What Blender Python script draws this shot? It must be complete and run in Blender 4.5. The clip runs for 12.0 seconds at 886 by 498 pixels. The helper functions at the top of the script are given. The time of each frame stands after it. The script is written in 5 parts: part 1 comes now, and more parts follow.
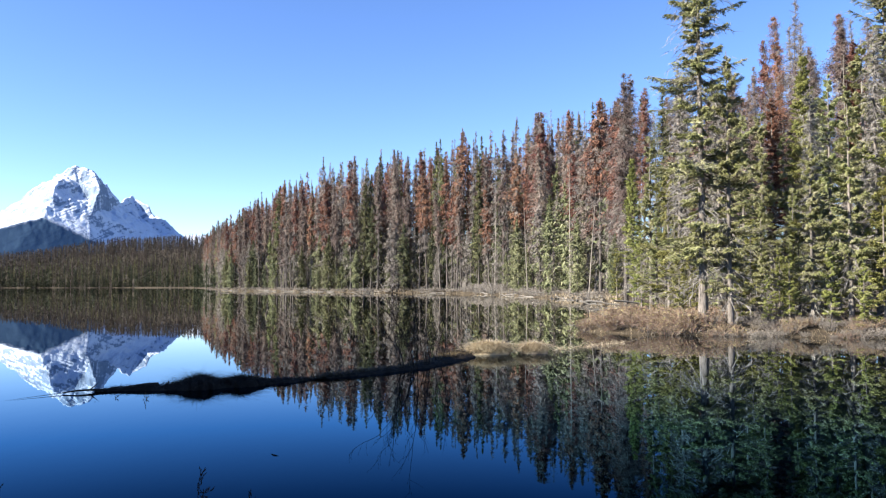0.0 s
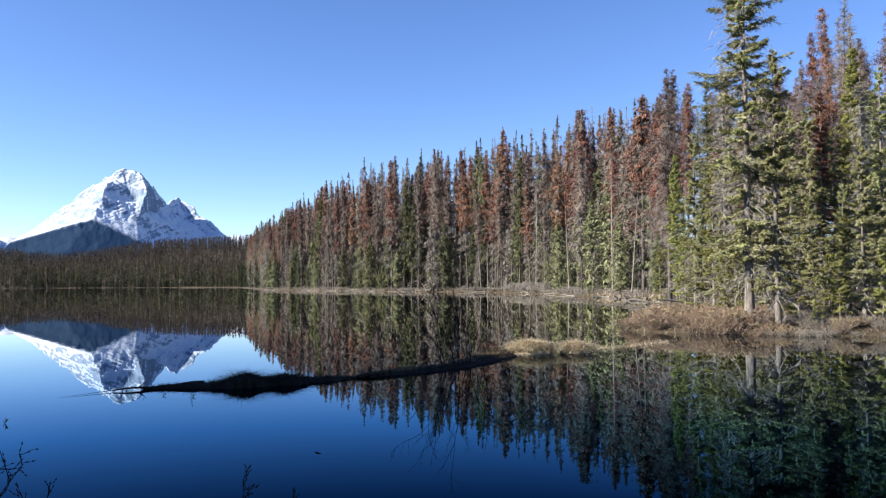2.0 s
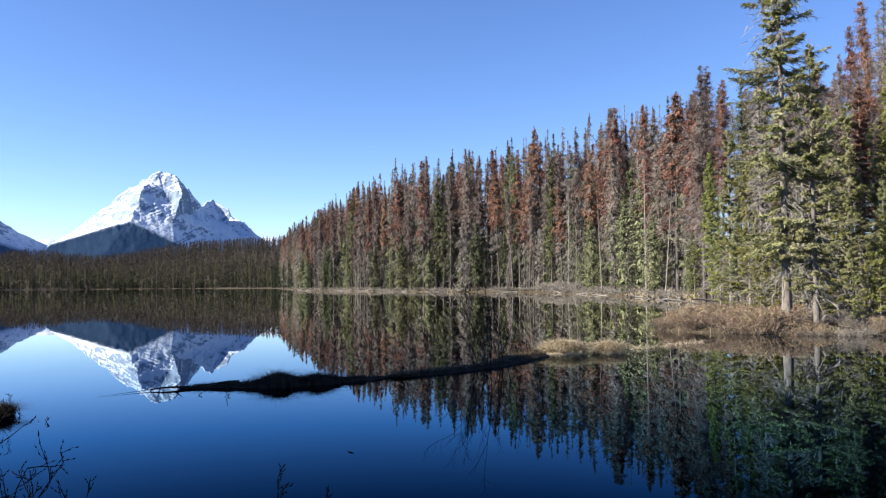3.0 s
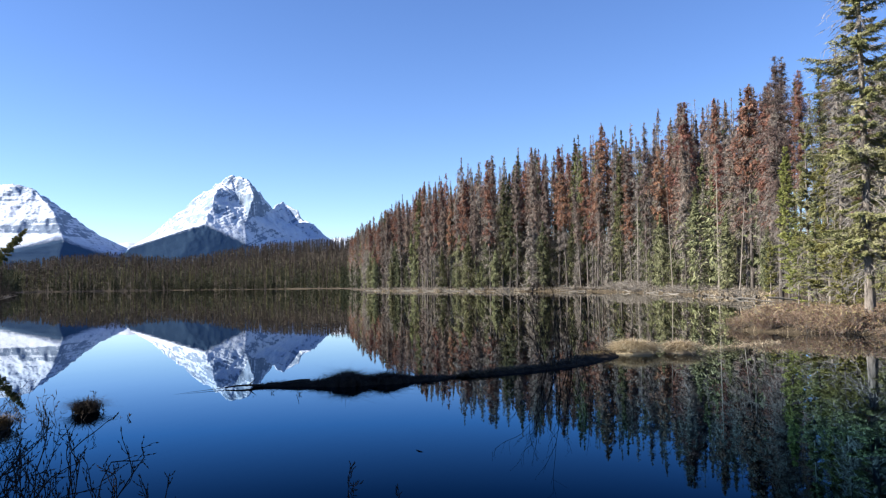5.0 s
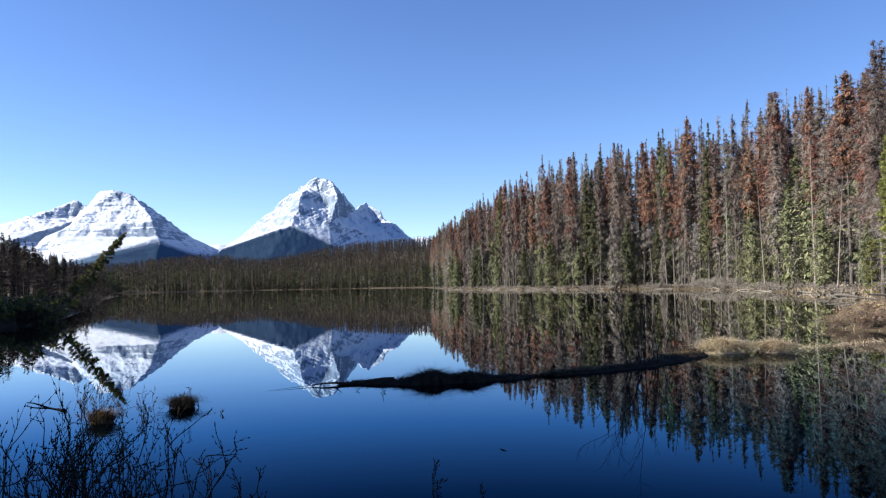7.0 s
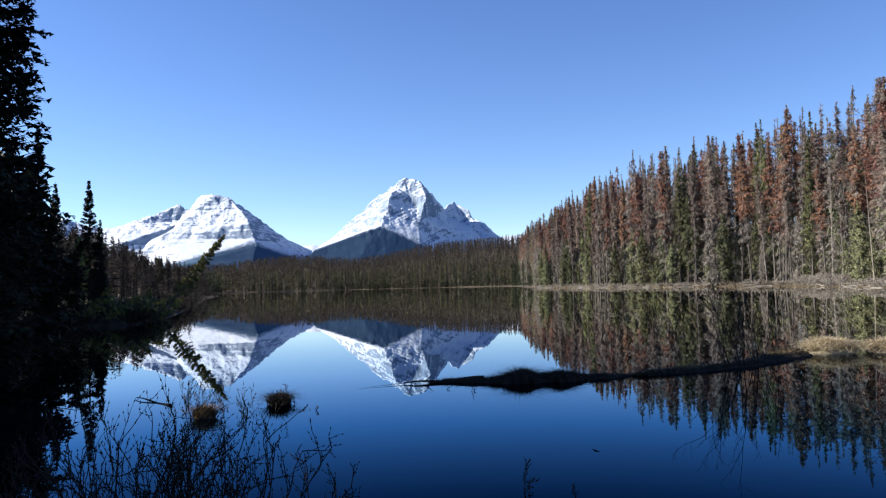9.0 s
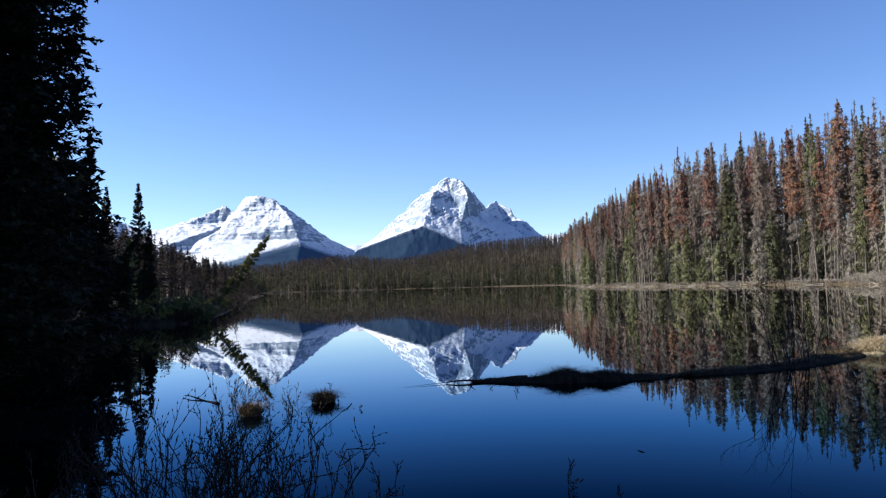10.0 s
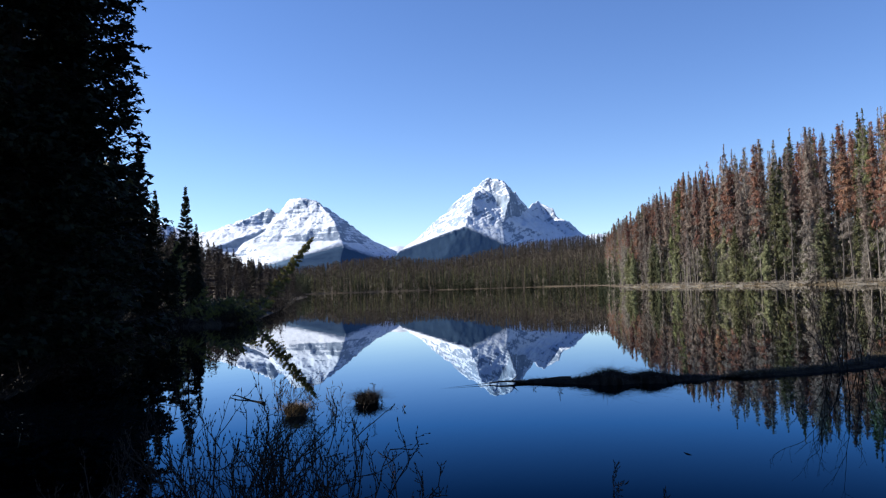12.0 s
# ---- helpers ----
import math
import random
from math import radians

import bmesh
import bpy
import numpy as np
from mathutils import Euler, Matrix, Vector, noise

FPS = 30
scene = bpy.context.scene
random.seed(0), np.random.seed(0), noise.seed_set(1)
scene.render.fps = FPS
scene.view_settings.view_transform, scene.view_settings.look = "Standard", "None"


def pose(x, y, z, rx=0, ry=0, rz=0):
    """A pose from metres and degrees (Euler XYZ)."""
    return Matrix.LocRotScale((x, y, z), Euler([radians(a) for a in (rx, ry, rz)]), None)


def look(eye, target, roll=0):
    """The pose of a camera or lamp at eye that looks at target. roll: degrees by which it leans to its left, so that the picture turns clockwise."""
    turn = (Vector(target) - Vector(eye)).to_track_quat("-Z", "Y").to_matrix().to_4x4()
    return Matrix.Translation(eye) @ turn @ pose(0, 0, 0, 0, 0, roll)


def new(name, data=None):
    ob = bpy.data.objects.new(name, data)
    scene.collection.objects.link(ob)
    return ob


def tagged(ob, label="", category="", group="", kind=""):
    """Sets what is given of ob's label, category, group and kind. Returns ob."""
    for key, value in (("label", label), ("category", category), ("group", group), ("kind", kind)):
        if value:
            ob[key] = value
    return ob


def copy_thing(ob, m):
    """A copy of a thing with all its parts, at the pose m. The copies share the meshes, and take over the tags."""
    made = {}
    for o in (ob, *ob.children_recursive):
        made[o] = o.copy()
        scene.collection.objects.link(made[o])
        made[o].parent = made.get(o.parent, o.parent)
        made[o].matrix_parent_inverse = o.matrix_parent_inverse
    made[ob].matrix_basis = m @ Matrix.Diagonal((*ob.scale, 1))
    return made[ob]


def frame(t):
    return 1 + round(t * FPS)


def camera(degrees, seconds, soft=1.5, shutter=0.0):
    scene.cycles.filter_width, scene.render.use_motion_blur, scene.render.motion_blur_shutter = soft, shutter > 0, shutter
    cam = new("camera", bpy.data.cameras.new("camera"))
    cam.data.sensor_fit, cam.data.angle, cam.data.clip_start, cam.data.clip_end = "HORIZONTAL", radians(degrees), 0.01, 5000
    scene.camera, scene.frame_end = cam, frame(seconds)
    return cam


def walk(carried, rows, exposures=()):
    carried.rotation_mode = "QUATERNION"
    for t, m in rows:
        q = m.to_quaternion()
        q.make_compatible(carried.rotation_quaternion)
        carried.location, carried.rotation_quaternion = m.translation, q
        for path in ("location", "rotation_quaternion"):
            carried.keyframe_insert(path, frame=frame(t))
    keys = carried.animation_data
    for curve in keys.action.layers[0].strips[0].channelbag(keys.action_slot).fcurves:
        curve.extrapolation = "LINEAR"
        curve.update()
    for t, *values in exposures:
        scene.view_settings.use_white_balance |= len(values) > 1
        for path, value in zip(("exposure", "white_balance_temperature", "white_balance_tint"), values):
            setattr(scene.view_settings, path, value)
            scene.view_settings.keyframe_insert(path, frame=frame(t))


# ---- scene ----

# camera: a level tripod pan to the left from the lake shore
EYE = 1.6
cam = camera(59.38, 12.0, soft=1.2)
PAN = [(0.0, 0.00, 2.62, -0.08), (0.5, 0.46, 2.59, -0.09), (1.0, 1.14, 2.57, -0.15), (1.5, 1.98, 2.56, -0.18),
       (2.0, 3.00, 2.56, -0.25), (2.5, 4.15, 2.57, -0.35), (3.0, 5.33, 2.58, -0.43), (5.0, 10.23, 2.60, -0.73),
       (5.5, 11.63, 2.59, -0.80), (6.0, 13.09, 2.59, -0.89), (6.5, 14.64, 2.60, -1.01), (7.0, 16.24, 2.60, -1.11),
       (9.0, 22.77, 2.65, -1.48), (9.5, 24.35, 2.66, -1.58), (10.0, 25.88, 2.69, -1.63), (10.5, 27.12, 2.73, -1.69),
       (11.0, 27.97, 2.76, -1.74), (11.5, 28.55, 2.79, -1.79), (12.0, 28.98, 2.83, -1.82)]
walk(cam, [(t, pose(0, 0, EYE, 90 + p, 0, y) @ pose(0, 0, 0, 0, 0, r)) for t, y, p, r in PAN],
     [(0.0, 1.90), (0.5, 1.88), (1.0, 1.58), (3.0, 1.56), (5.0, 1.55), (5.5, 1.44), (6.5, 1.41), (12.0, 1.32)])

# ---- light ----
SUN_AZ, SUN_EL = 108, 28      # degrees to the left of +y, degrees up
world = bpy.data.worlds.new("sky")
scene.world = world
world.use_nodes = True
wn = world.node_tree.nodes
sky = wn.new("ShaderNodeTexSky")
sky.sky_type, sky.sun_disc = 'NISHITA', False
sky.sun_elevation, sky.sun_rotation = radians(SUN_EL), radians(-SUN_AZ)
sky.altitude, sky.air_density, sky.dust_density, sky.ozone_density = 1900, 1.0, 0.05, 3.0
rich = wn.new("ShaderNodeHueSaturation")
rich.inputs["Hue"].default_value, rich.inputs["Saturation"].default_value = 0.512, 1.14
world.node_tree.links.new(sky.outputs[0], rich.inputs["Color"])
world.node_tree.links.new(rich.outputs[0], wn["Background"].inputs[0])
wn["Background"].inputs[1].default_value = 0.078
lamp = bpy.data.lights.new("sun", 'SUN')
lamp.energy, lamp.angle, lamp.color = 5.0, radians(0.53), (1.0, 0.93, 0.82)
sun = new("sun", lamp)
SUN_DIR = Vector((-math.sin(radians(SUN_AZ)) * math.cos(radians(SUN_EL)), math.cos(radians(SUN_AZ)) * math.cos(radians(SUN_EL)), math.sin(radians(SUN_EL))))
sun.matrix_world = look(SUN_DIR * 200, (0, 0, 0))

# ---- materials ----


def material(name, rough=0.9, metal=0.0, spec=0.3):
    m = bpy.data.materials.new(name)
    m.use_nodes = True
    b = m.node_tree.nodes["Principled BSDF"]
    b.inputs["Roughness"].default_value, b.inputs["Metallic"].default_value = rough, metal
    b.inputs["Specular IOR Level"].default_value = spec
    return m, m.node_tree, b


def node(tree, kind, **values):
    n = tree.nodes.new("ShaderNode" + kind)
    for key, value in values.items():
        if key in n.inputs:
            n.inputs[key].default_value = value
    return n


def ramp(tree, source, stops):
    r = node(tree, "ValToRGB")
    e = r.color_ramp.elements
    while len(e) < len(stops):
        e.new(0.5)
    for k, (at, c) in enumerate(stops):
        e[k].position, e[k].color = at, (*c, 1)
    tree.links.new(source, r.inputs[0])
    return r.outputs[0]


def noise_of(tree, scale, detail=5, rough=0.6, coord="Object", stretch=None):
    c = node(tree, "TexCoord")
    src = c.outputs[coord]
    if stretch:
        mp = node(tree, "Mapping")
        mp.inputs["Scale"].default_value = stretch
        tree.links.new(src, mp.inputs[0])
        src = mp.outputs[0]
    n = node(tree, "TexNoise", Scale=scale, Detail=detail, Roughness=rough)
    tree.links.new(src, n.inputs["Vector"])
    return n.outputs[0]


def mix(tree, fac, a, b, mode="MIX"):
    m = tree.nodes.new("ShaderNodeMix")
    m.data_type, m.blend_type = "RGBA", mode
    for sock, v in ((m.inputs[0], fac), (m.inputs[6], a), (m.inputs[7], b)):
        if hasattr(v, "links"):
            tree.links.new(v, sock)
        else:
            sock.default_value = v if isinstance(v, float) else (*v, 1)
    return m.outputs[2]


def calc(tree, op, a, b=0.0, c=None, clamp=False):
    m = node(tree, "Math")
    m.operation, m.use_clamp = op, clamp
    for k, v in enumerate((a, b) if c is None else (a, b, c)):
        if hasattr(v, "links"):
            tree.links.new(v, m.inputs[k])
        else:
            m.inputs[k].default_value = v
    return m.outputs[0]


def bump(tree, bsdf, height, strength=0.5, distance=0.05):
    b = node(tree, "Bump", Strength=strength, Distance=distance)
    tree.links.new(height, b.inputs["Height"])
    tree.links.new(b.outputs[0], bsdf.inputs["Normal"])


def leaf_material(name, stops, vary=0.35, glow=0.09, patches=0.0, size=(0.25, 0.12)):
    """Foliage: each spray its own tone, each tree a little different; light shines through."""
    m, t, b = material(name, 0.75, 0, 0.2)
    geo, info = node(t, "NewGeometry"), node(t, "ObjectInfo")
    src = geo.outputs["Random Per Island"]
    if patches:
        src = calc(t, "ADD", calc(t, "MULTIPLY", src, 1 - patches), calc(t, "MULTIPLY_ADD", noise_of(t, size[0], 2, 0.5, "Object", (1, 1, size[1])), patches * 3.0, -patches * 1.0), clamp=True)
    col = ramp(t, src, stops)
    hsv = node(t, "HueSaturation")
    t.links.new(calc(t, "MULTIPLY_ADD", info.outputs["Random"], vary * 1.05, 0.74 - vary * 0.52), hsv.inputs["Value"])
    t.links.new(calc(t, "MULTIPLY_ADD", info.outputs["Random"], 0.03, 0.485), hsv.inputs["Hue"])
    t.links.new(col, hsv.inputs["Color"])
    t.links.new(hsv.outputs[0], b.inputs["Base Color"])
    tr = node(t, "BsdfTranslucent")
    t.links.new(hsv.outputs[0], tr.inputs[0])
    ms = node(t, "MixShader")
    ms.inputs[0].default_value = glow
    t.links.new(b.outputs[0], ms.inputs[1])
    t.links.new(tr.outputs[0], ms.inputs[2])
    t.links.new(ms.outputs[0], t.nodes["Material Output"].inputs[0])
    return m


def bark_material(name, dark, light, scale=6):
    m, t, b = material(name, 0.95, 0, 0.15)
    n = noise_of(t, scale, 6, 0.7, "Object", (1, 1, 0.25))
    info = node(t, "ObjectInfo")
    hsv = node(t, "HueSaturation")
    t.links.new(ramp(t, n, [(0.3, dark), (0.7, light)]), hsv.inputs["Color"])
    t.links.new(calc(t, "MULTIPLY_ADD", info.outputs["Random"], 0.45, 0.64), hsv.inputs["Value"])
    t.links.new(hsv.outputs[0], b.inputs["Base Color"])
    bump(t, b, n, 0.6, 0.03)
    return m


LEAF_GREEN = leaf_material("spruce_needles", [(0.0, (0.045, 0.054, 0.024)), (0.5, (0.115, 0.125, 0.052)), (0.85, (0.175, 0.178, 0.076)), (1.0, (0.23, 0.215, 0.11))], 0.5)
LEAF_DEEP = leaf_material("deep_green_needles", [(0.0, (0.042, 0.050, 0.026)), (0.5, (0.10, 0.109, 0.056)), (1.0, (0.18, 0.185, 0.098))], 0.35)
LEAF_PALE = leaf_material("pale_spruce_needles", [(0.0, (0.09, 0.098, 0.05)), (0.5, (0.20, 0.21, 0.102)), (1.0, (0.315, 0.312, 0.18))], 0.35)
# two darkened needle copies: the left bank's deep shade is in their colour
LEAF_SHADE_PAINT = leaf_material("shade_painted_needles", [(0.0, (0.004, 0.007, 0.004)), (0.6, (0.010, 0.015, 0.006)), (1.0, (0.028, 0.033, 0.012))], 0.2, 0.1)
BROWN_SHADE_PAINT = leaf_material("shade_painted_brown_needles", [(0.0, (0.012, 0.008, 0.007)), (0.6, (0.030, 0.021, 0.017)), (1.0, (0.058, 0.044, 0.036))], 0.2, 0.1)
LEAF_SHORE = leaf_material("far_shore_needles", [(0.0, (0.016, 0.021, 0.011)), (0.6, (0.04, 0.048, 0.022)), (1.0, (0.08, 0.08, 0.04))], 0.1, 0.2)
LEAF_OLIVE = leaf_material("far_olive_needles", [(0.0, (0.06, 0.064, 0.026)), (0.6, (0.125, 0.125, 0.052)), (1.0, (0.145, 0.14, 0.06))], 0.1, 0.2)
LEAF_LICHEN = leaf_material("lichen_needles", [(0.0, (0.14, 0.155, 0.055)), (0.35, (0.285, 0.30, 0.115)), (0.65, (0.39, 0.39, 0.20)), (0.85, (0.46, 0.435, 0.285)), (1.0, (0.51, 0.48, 0.38))], 0.25, 0.09, 0.55, (1.7, 1.4))
LEAF_YELLOW = leaf_material("yellow_needles", [(0.0, (0.14, 0.155, 0.045)), (0.5, (0.29, 0.30, 0.09)), (1.0, (0.43, 0.41, 0.15))], 0.3, 0.09, 0.5, (1.7, 1.4))
LEAF_RED = leaf_material("red_needles", [(0.0, (0.10, 0.044, 0.032)), (0.5, (0.225, 0.104, 0.070)), (1.0, (0.34, 0.172, 0.118))], 0.42)
LEAF_BROWN = leaf_material("brown_needles", [(0.0, (0.09, 0.062, 0.052)), (0.5, (0.19, 0.138, 0.116)), (1.0, (0.30, 0.23, 0.195))], 0.55)
LEAF_GREY = leaf_material("dead_twigs", [(0.0, (0.13, 0.11, 0.098)), (0.5, (0.245, 0.215, 0.19)), (1.0, (0.37, 0.33, 0.295))], 0.35, 0.1)
LEAF_TWIG = leaf_material("lichen_twigs", [(0.0, (0.17, 0.157, 0.143)), (0.5, (0.315, 0.293, 0.264)), (1.0, (0.44, 0.415, 0.375))], 0.25, 0.1)
LEAF_FAR = leaf_material("far_canopy", [(0.0, (0.022, 0.024, 0.014)), (0.35, (0.046, 0.038, 0.029)), (0.6, (0.075, 0.054, 0.045)), (0.8, (0.080, 0.067, 0.056)), (1.0, (0.072, 0.075, 0.040))], 0.1, 0.2, 0.8)
BARK = bark_material("grey_bark", (0.045, 0.039, 0.035), (0.15, 0.134, 0.12))
BARK_PALE = bark_material("pale_grey_bark", (0.055, 0.047, 0.041), (0.27, 0.24, 0.212), 15)
# trunks on the shaded bank take this bark as painted shade
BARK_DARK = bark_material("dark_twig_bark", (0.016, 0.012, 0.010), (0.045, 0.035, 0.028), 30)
DRIFT_GREY = bark_material("weathered_grey_wood", (0.085, 0.076, 0.067), (0.215, 0.20, 0.18), 5)
DRIFT = bark_material("bleached_wood", (0.13, 0.112, 0.095), (0.36, 0.325, 0.28), 4)
STRAW = leaf_material("straw", [(0.0, (0.38, 0.29, 0.18)), (0.5, (0.60, 0.49, 0.325)), (1.0, (0.80, 0.70, 0.51))], 0.15, 0.25)
SEDGE = leaf_material("dead_sedge", [(0.0, (0.012, 0.009, 0.007)), (0.6, (0.035, 0.026, 0.018)), (1.0, (0.12, 0.09, 0.06))], 0.15, 0.2)
# near-black sedge; the bank's brush uses it as painted shade
DARK_SEDGE = leaf_material("dark_sedge", [(0.0, (0.006, 0.005, 0.004)), (0.6, (0.014, 0.011, 0.008)), (1.0, (0.035, 0.026, 0.018))], 0.15, 0.1)
RUSH = leaf_material("brown_sedge", [(0.0, (0.07, 0.045, 0.022)), (0.5, (0.17, 0.115, 0.06)), (1.0, (0.30, 0.22, 0.125))], 0.2, 0.25)
SHRUB_RED = leaf_material("rusty_shrub_leaves", [(0.0, (0.19, 0.115, 0.09)), (0.5, (0.31, 0.205, 0.15)), (0.8, (0.40, 0.30, 0.20)), (1.0, (0.44, 0.40, 0.16))], 0.3, 0.25)
SHRUB_GREY = leaf_material("bare_shrub_twigs", [(0.0, (0.13, 0.11, 0.095)), (0.5, (0.25, 0.22, 0.19)), (1.0, (0.38, 0.345, 0.30))], 0.3, 0.1)

WATER, wt, wb = material("lake_water", 0.5, 0, 0.0)
wb.inputs["Base Color"].default_value = (0.0002, 0.0005, 0.0013, 1)
ripple = node(wt, "Bump", Strength=0.08, Distance=0.012)
wt.links.new(noise_of(wt, 0.9, 3, 0.5, "Object", (1, 0.35, 1)), ripple.inputs["Height"])
fres = node(wt, "Fresnel", IOR=1.333)
wt.links.new(ripple.outputs[0], fres.inputs["Normal"])
gloss = node(wt, "BsdfGlossy", Roughness=0.010)
wt.links.new(ripple.outputs[0], gloss.inputs["Normal"])
# the dark blue of the steeper mirror image is painted into the gloss colour
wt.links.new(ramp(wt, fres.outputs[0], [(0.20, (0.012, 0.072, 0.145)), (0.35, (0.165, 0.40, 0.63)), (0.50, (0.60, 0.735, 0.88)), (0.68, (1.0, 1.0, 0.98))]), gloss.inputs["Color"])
wmix = node(wt, "MixShader")
wt.links.new(calc(wt, "POWER", fres.outputs[0], 0.6), wmix.inputs[0])
wt.links.new(wb.outputs[0], wmix.inputs[1])
wt.links.new(gloss.outputs[0], wmix.inputs[2])
wt.links.new(wmix.outputs[0], wt.nodes["Material Output"].inputs[0])

GROUND, gt, gb = material("forest_floor", 0.95, 0, 0.2)
gpos = node(gt, "NewGeometry").outputs["Position"]
gsep = node(gt, "SeparateXYZ")
gt.links.new(gpos, gsep.inputs[0])
gn, gn2 = noise_of(gt, 0.35, 8, 0.65), noise_of(gt, 4.0, 6, 0.7)
duff = ramp(gt, gn2, [(0.25, (0.032, 0.025, 0.017)), (0.55, (0.068, 0.053, 0.035)), (0.8, (0.13, 0.108, 0.07))])
silt = ramp(gt, gn2, [(0.2, (0.115, 0.10, 0.082)), (0.75, (0.25, 0.228, 0.195))])
low = calc(gt, "SUBTRACT", calc(gt, "ADD", calc(gt, "MULTIPLY_ADD", gn, 1.2, -0.82), calc(gt, "MULTIPLY", noise_of(gt, 0.02, 2), 0.5)), calc(gt, "MULTIPLY", gsep.outputs[2], 1.5), clamp=True)
side_mask = calc(gt, "MULTIPLY", calc(gt, "MULTIPLY_ADD", gsep.outputs[1], 0.84, gsep.outputs[0]), 0.1, clamp=True)
low = calc(gt, "MULTIPLY", calc(gt, "MULTIPLY", low, side_mask), calc(gt, "MULTIPLY_ADD", gsep.outputs[1], -0.05, 26.5, clamp=True))
gt.links.new(mix(gt, ramp(gt, low, [(0.1, (0, 0, 0)), (0.4, (1, 1, 1))]), duff, silt), gb.inputs["Base Color"])
bump(gt, gb, gn2, 0.8, 0.15)

PEAT, pt, pb = material("peat", 0.95, 0, 0.2)
pn = noise_of(pt, 9, 8, 0.7)
pt.links.new(ramp(pt, pn, [(0.3, (0.010, 0.008, 0.006)), (0.7, (0.034, 0.026, 0.018))]), pb.inputs["Base Color"])
bump(pt, pb, pn, 1.0, 0.05)


def rock_material(name, apex, slope_l, slope_r, snow_shift, shade_rock, strata, layers, dip=0.0):
    """Snow over banded rock; dark fir woods below a tree line that climbs highest on the front spur."""
    m, t, b = material(name, 0.85, 0, 0.2)
    pos = node(t, "TexCoord").outputs["Object"]
    s = node(t, "SeparateXYZ")
    t.links.new(pos, s.inputs[0])
    big, fine = noise_of(t, 0.010, 6, 0.6), noise_of(t, 0.045, 8, 0.72)
    beds = node(t, "CombineXYZ")
    for k, side in enumerate((calc(t, "MULTIPLY", s.outputs[0], 0.14), calc(t, "MULTIPLY", s.outputs[1], 0.14), calc(t, "MULTIPLY", calc(t, "MULTIPLY_ADD", s.outputs[0], -dip, s.outputs[2]), layers))):
        t.links.new(side, beds.inputs[k])
    layer = node(t, "TexNoise", Scale=0.02, Detail=6.0, Roughness=0.55)
    t.links.new(beds.outputs[0], layer.inputs["Vector"])
    bands = layer.outputs[0]
    chutes = noise_of(t, 0.03, 6, 0.65, "Object", (1.6, 1.0, 0.28))
    geo = node(t, "NewGeometry")
    nrm = node(t, "SeparateXYZ")
    t.links.new(geo.outputs["Normal"], nrm.inputs[0])
    # snow lies where the slope is gentle and steep faces stay rocky; the side away from the sun gets more or less rock
    # to paint its shade
    shade_side = node(t, "VectorMath")
    shade_side.operation = "DOT_PRODUCT"
    shade_side.inputs[1].default_value = (0.93, 0.36, 0.0)
    t.links.new(geo.outputs["Normal"], shade_side.inputs[0])
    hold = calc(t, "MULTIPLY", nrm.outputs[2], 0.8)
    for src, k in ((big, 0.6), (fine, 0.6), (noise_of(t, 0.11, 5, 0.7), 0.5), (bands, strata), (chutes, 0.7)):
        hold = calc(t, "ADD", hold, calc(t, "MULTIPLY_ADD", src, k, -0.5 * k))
    hold = calc(t, "SUBTRACT", hold, calc(t, "MULTIPLY", calc(t, "ADD", shade_side.outputs["Value"], 0.1), shade_rock))
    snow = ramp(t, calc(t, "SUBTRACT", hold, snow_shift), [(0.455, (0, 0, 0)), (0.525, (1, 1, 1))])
    # distance haze is painted in: rock and snow are lifted and tinted blue
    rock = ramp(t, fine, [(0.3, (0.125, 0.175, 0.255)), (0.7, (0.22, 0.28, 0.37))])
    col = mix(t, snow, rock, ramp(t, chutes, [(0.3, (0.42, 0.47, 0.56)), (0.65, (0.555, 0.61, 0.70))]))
    dx = calc(t, "SUBTRACT", s.outputs[0], apex[0])
    fall = calc(t, "ADD", calc(t, "MULTIPLY", calc(t, "MAXIMUM", dx, 0.0), slope_r), calc(t, "MULTIPLY", calc(t, "MAXIMUM", calc(t, "MULTIPLY", dx, -1.0), 0.0), slope_l))
    line = calc(t, "ADD", calc(t, "SUBTRACT", apex[1], fall), calc(t, "MULTIPLY_ADD", fine, 36.0, -18.0))
    wood = calc(t, "MULTIPLY_ADD", calc(t, "SUBTRACT", line, s.outputs[2]), 0.06, 0.5, clamp=True)
    # fir colour carries the same painted blue haze
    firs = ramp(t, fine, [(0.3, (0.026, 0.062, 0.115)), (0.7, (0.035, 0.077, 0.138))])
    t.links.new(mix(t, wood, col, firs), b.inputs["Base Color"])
    bump(t, b, calc(t, "MULTIPLY", calc(t, "MULTIPLY_ADD", bands, strata * 1.5, fine), calc(t, "MULTIPLY_ADD", wood, -0.8, 1.0)), 0.6, 6.0)
    return m


# ---- mesh helpers ----


def rng_of(seed):
    return np.random.default_rng(seed)


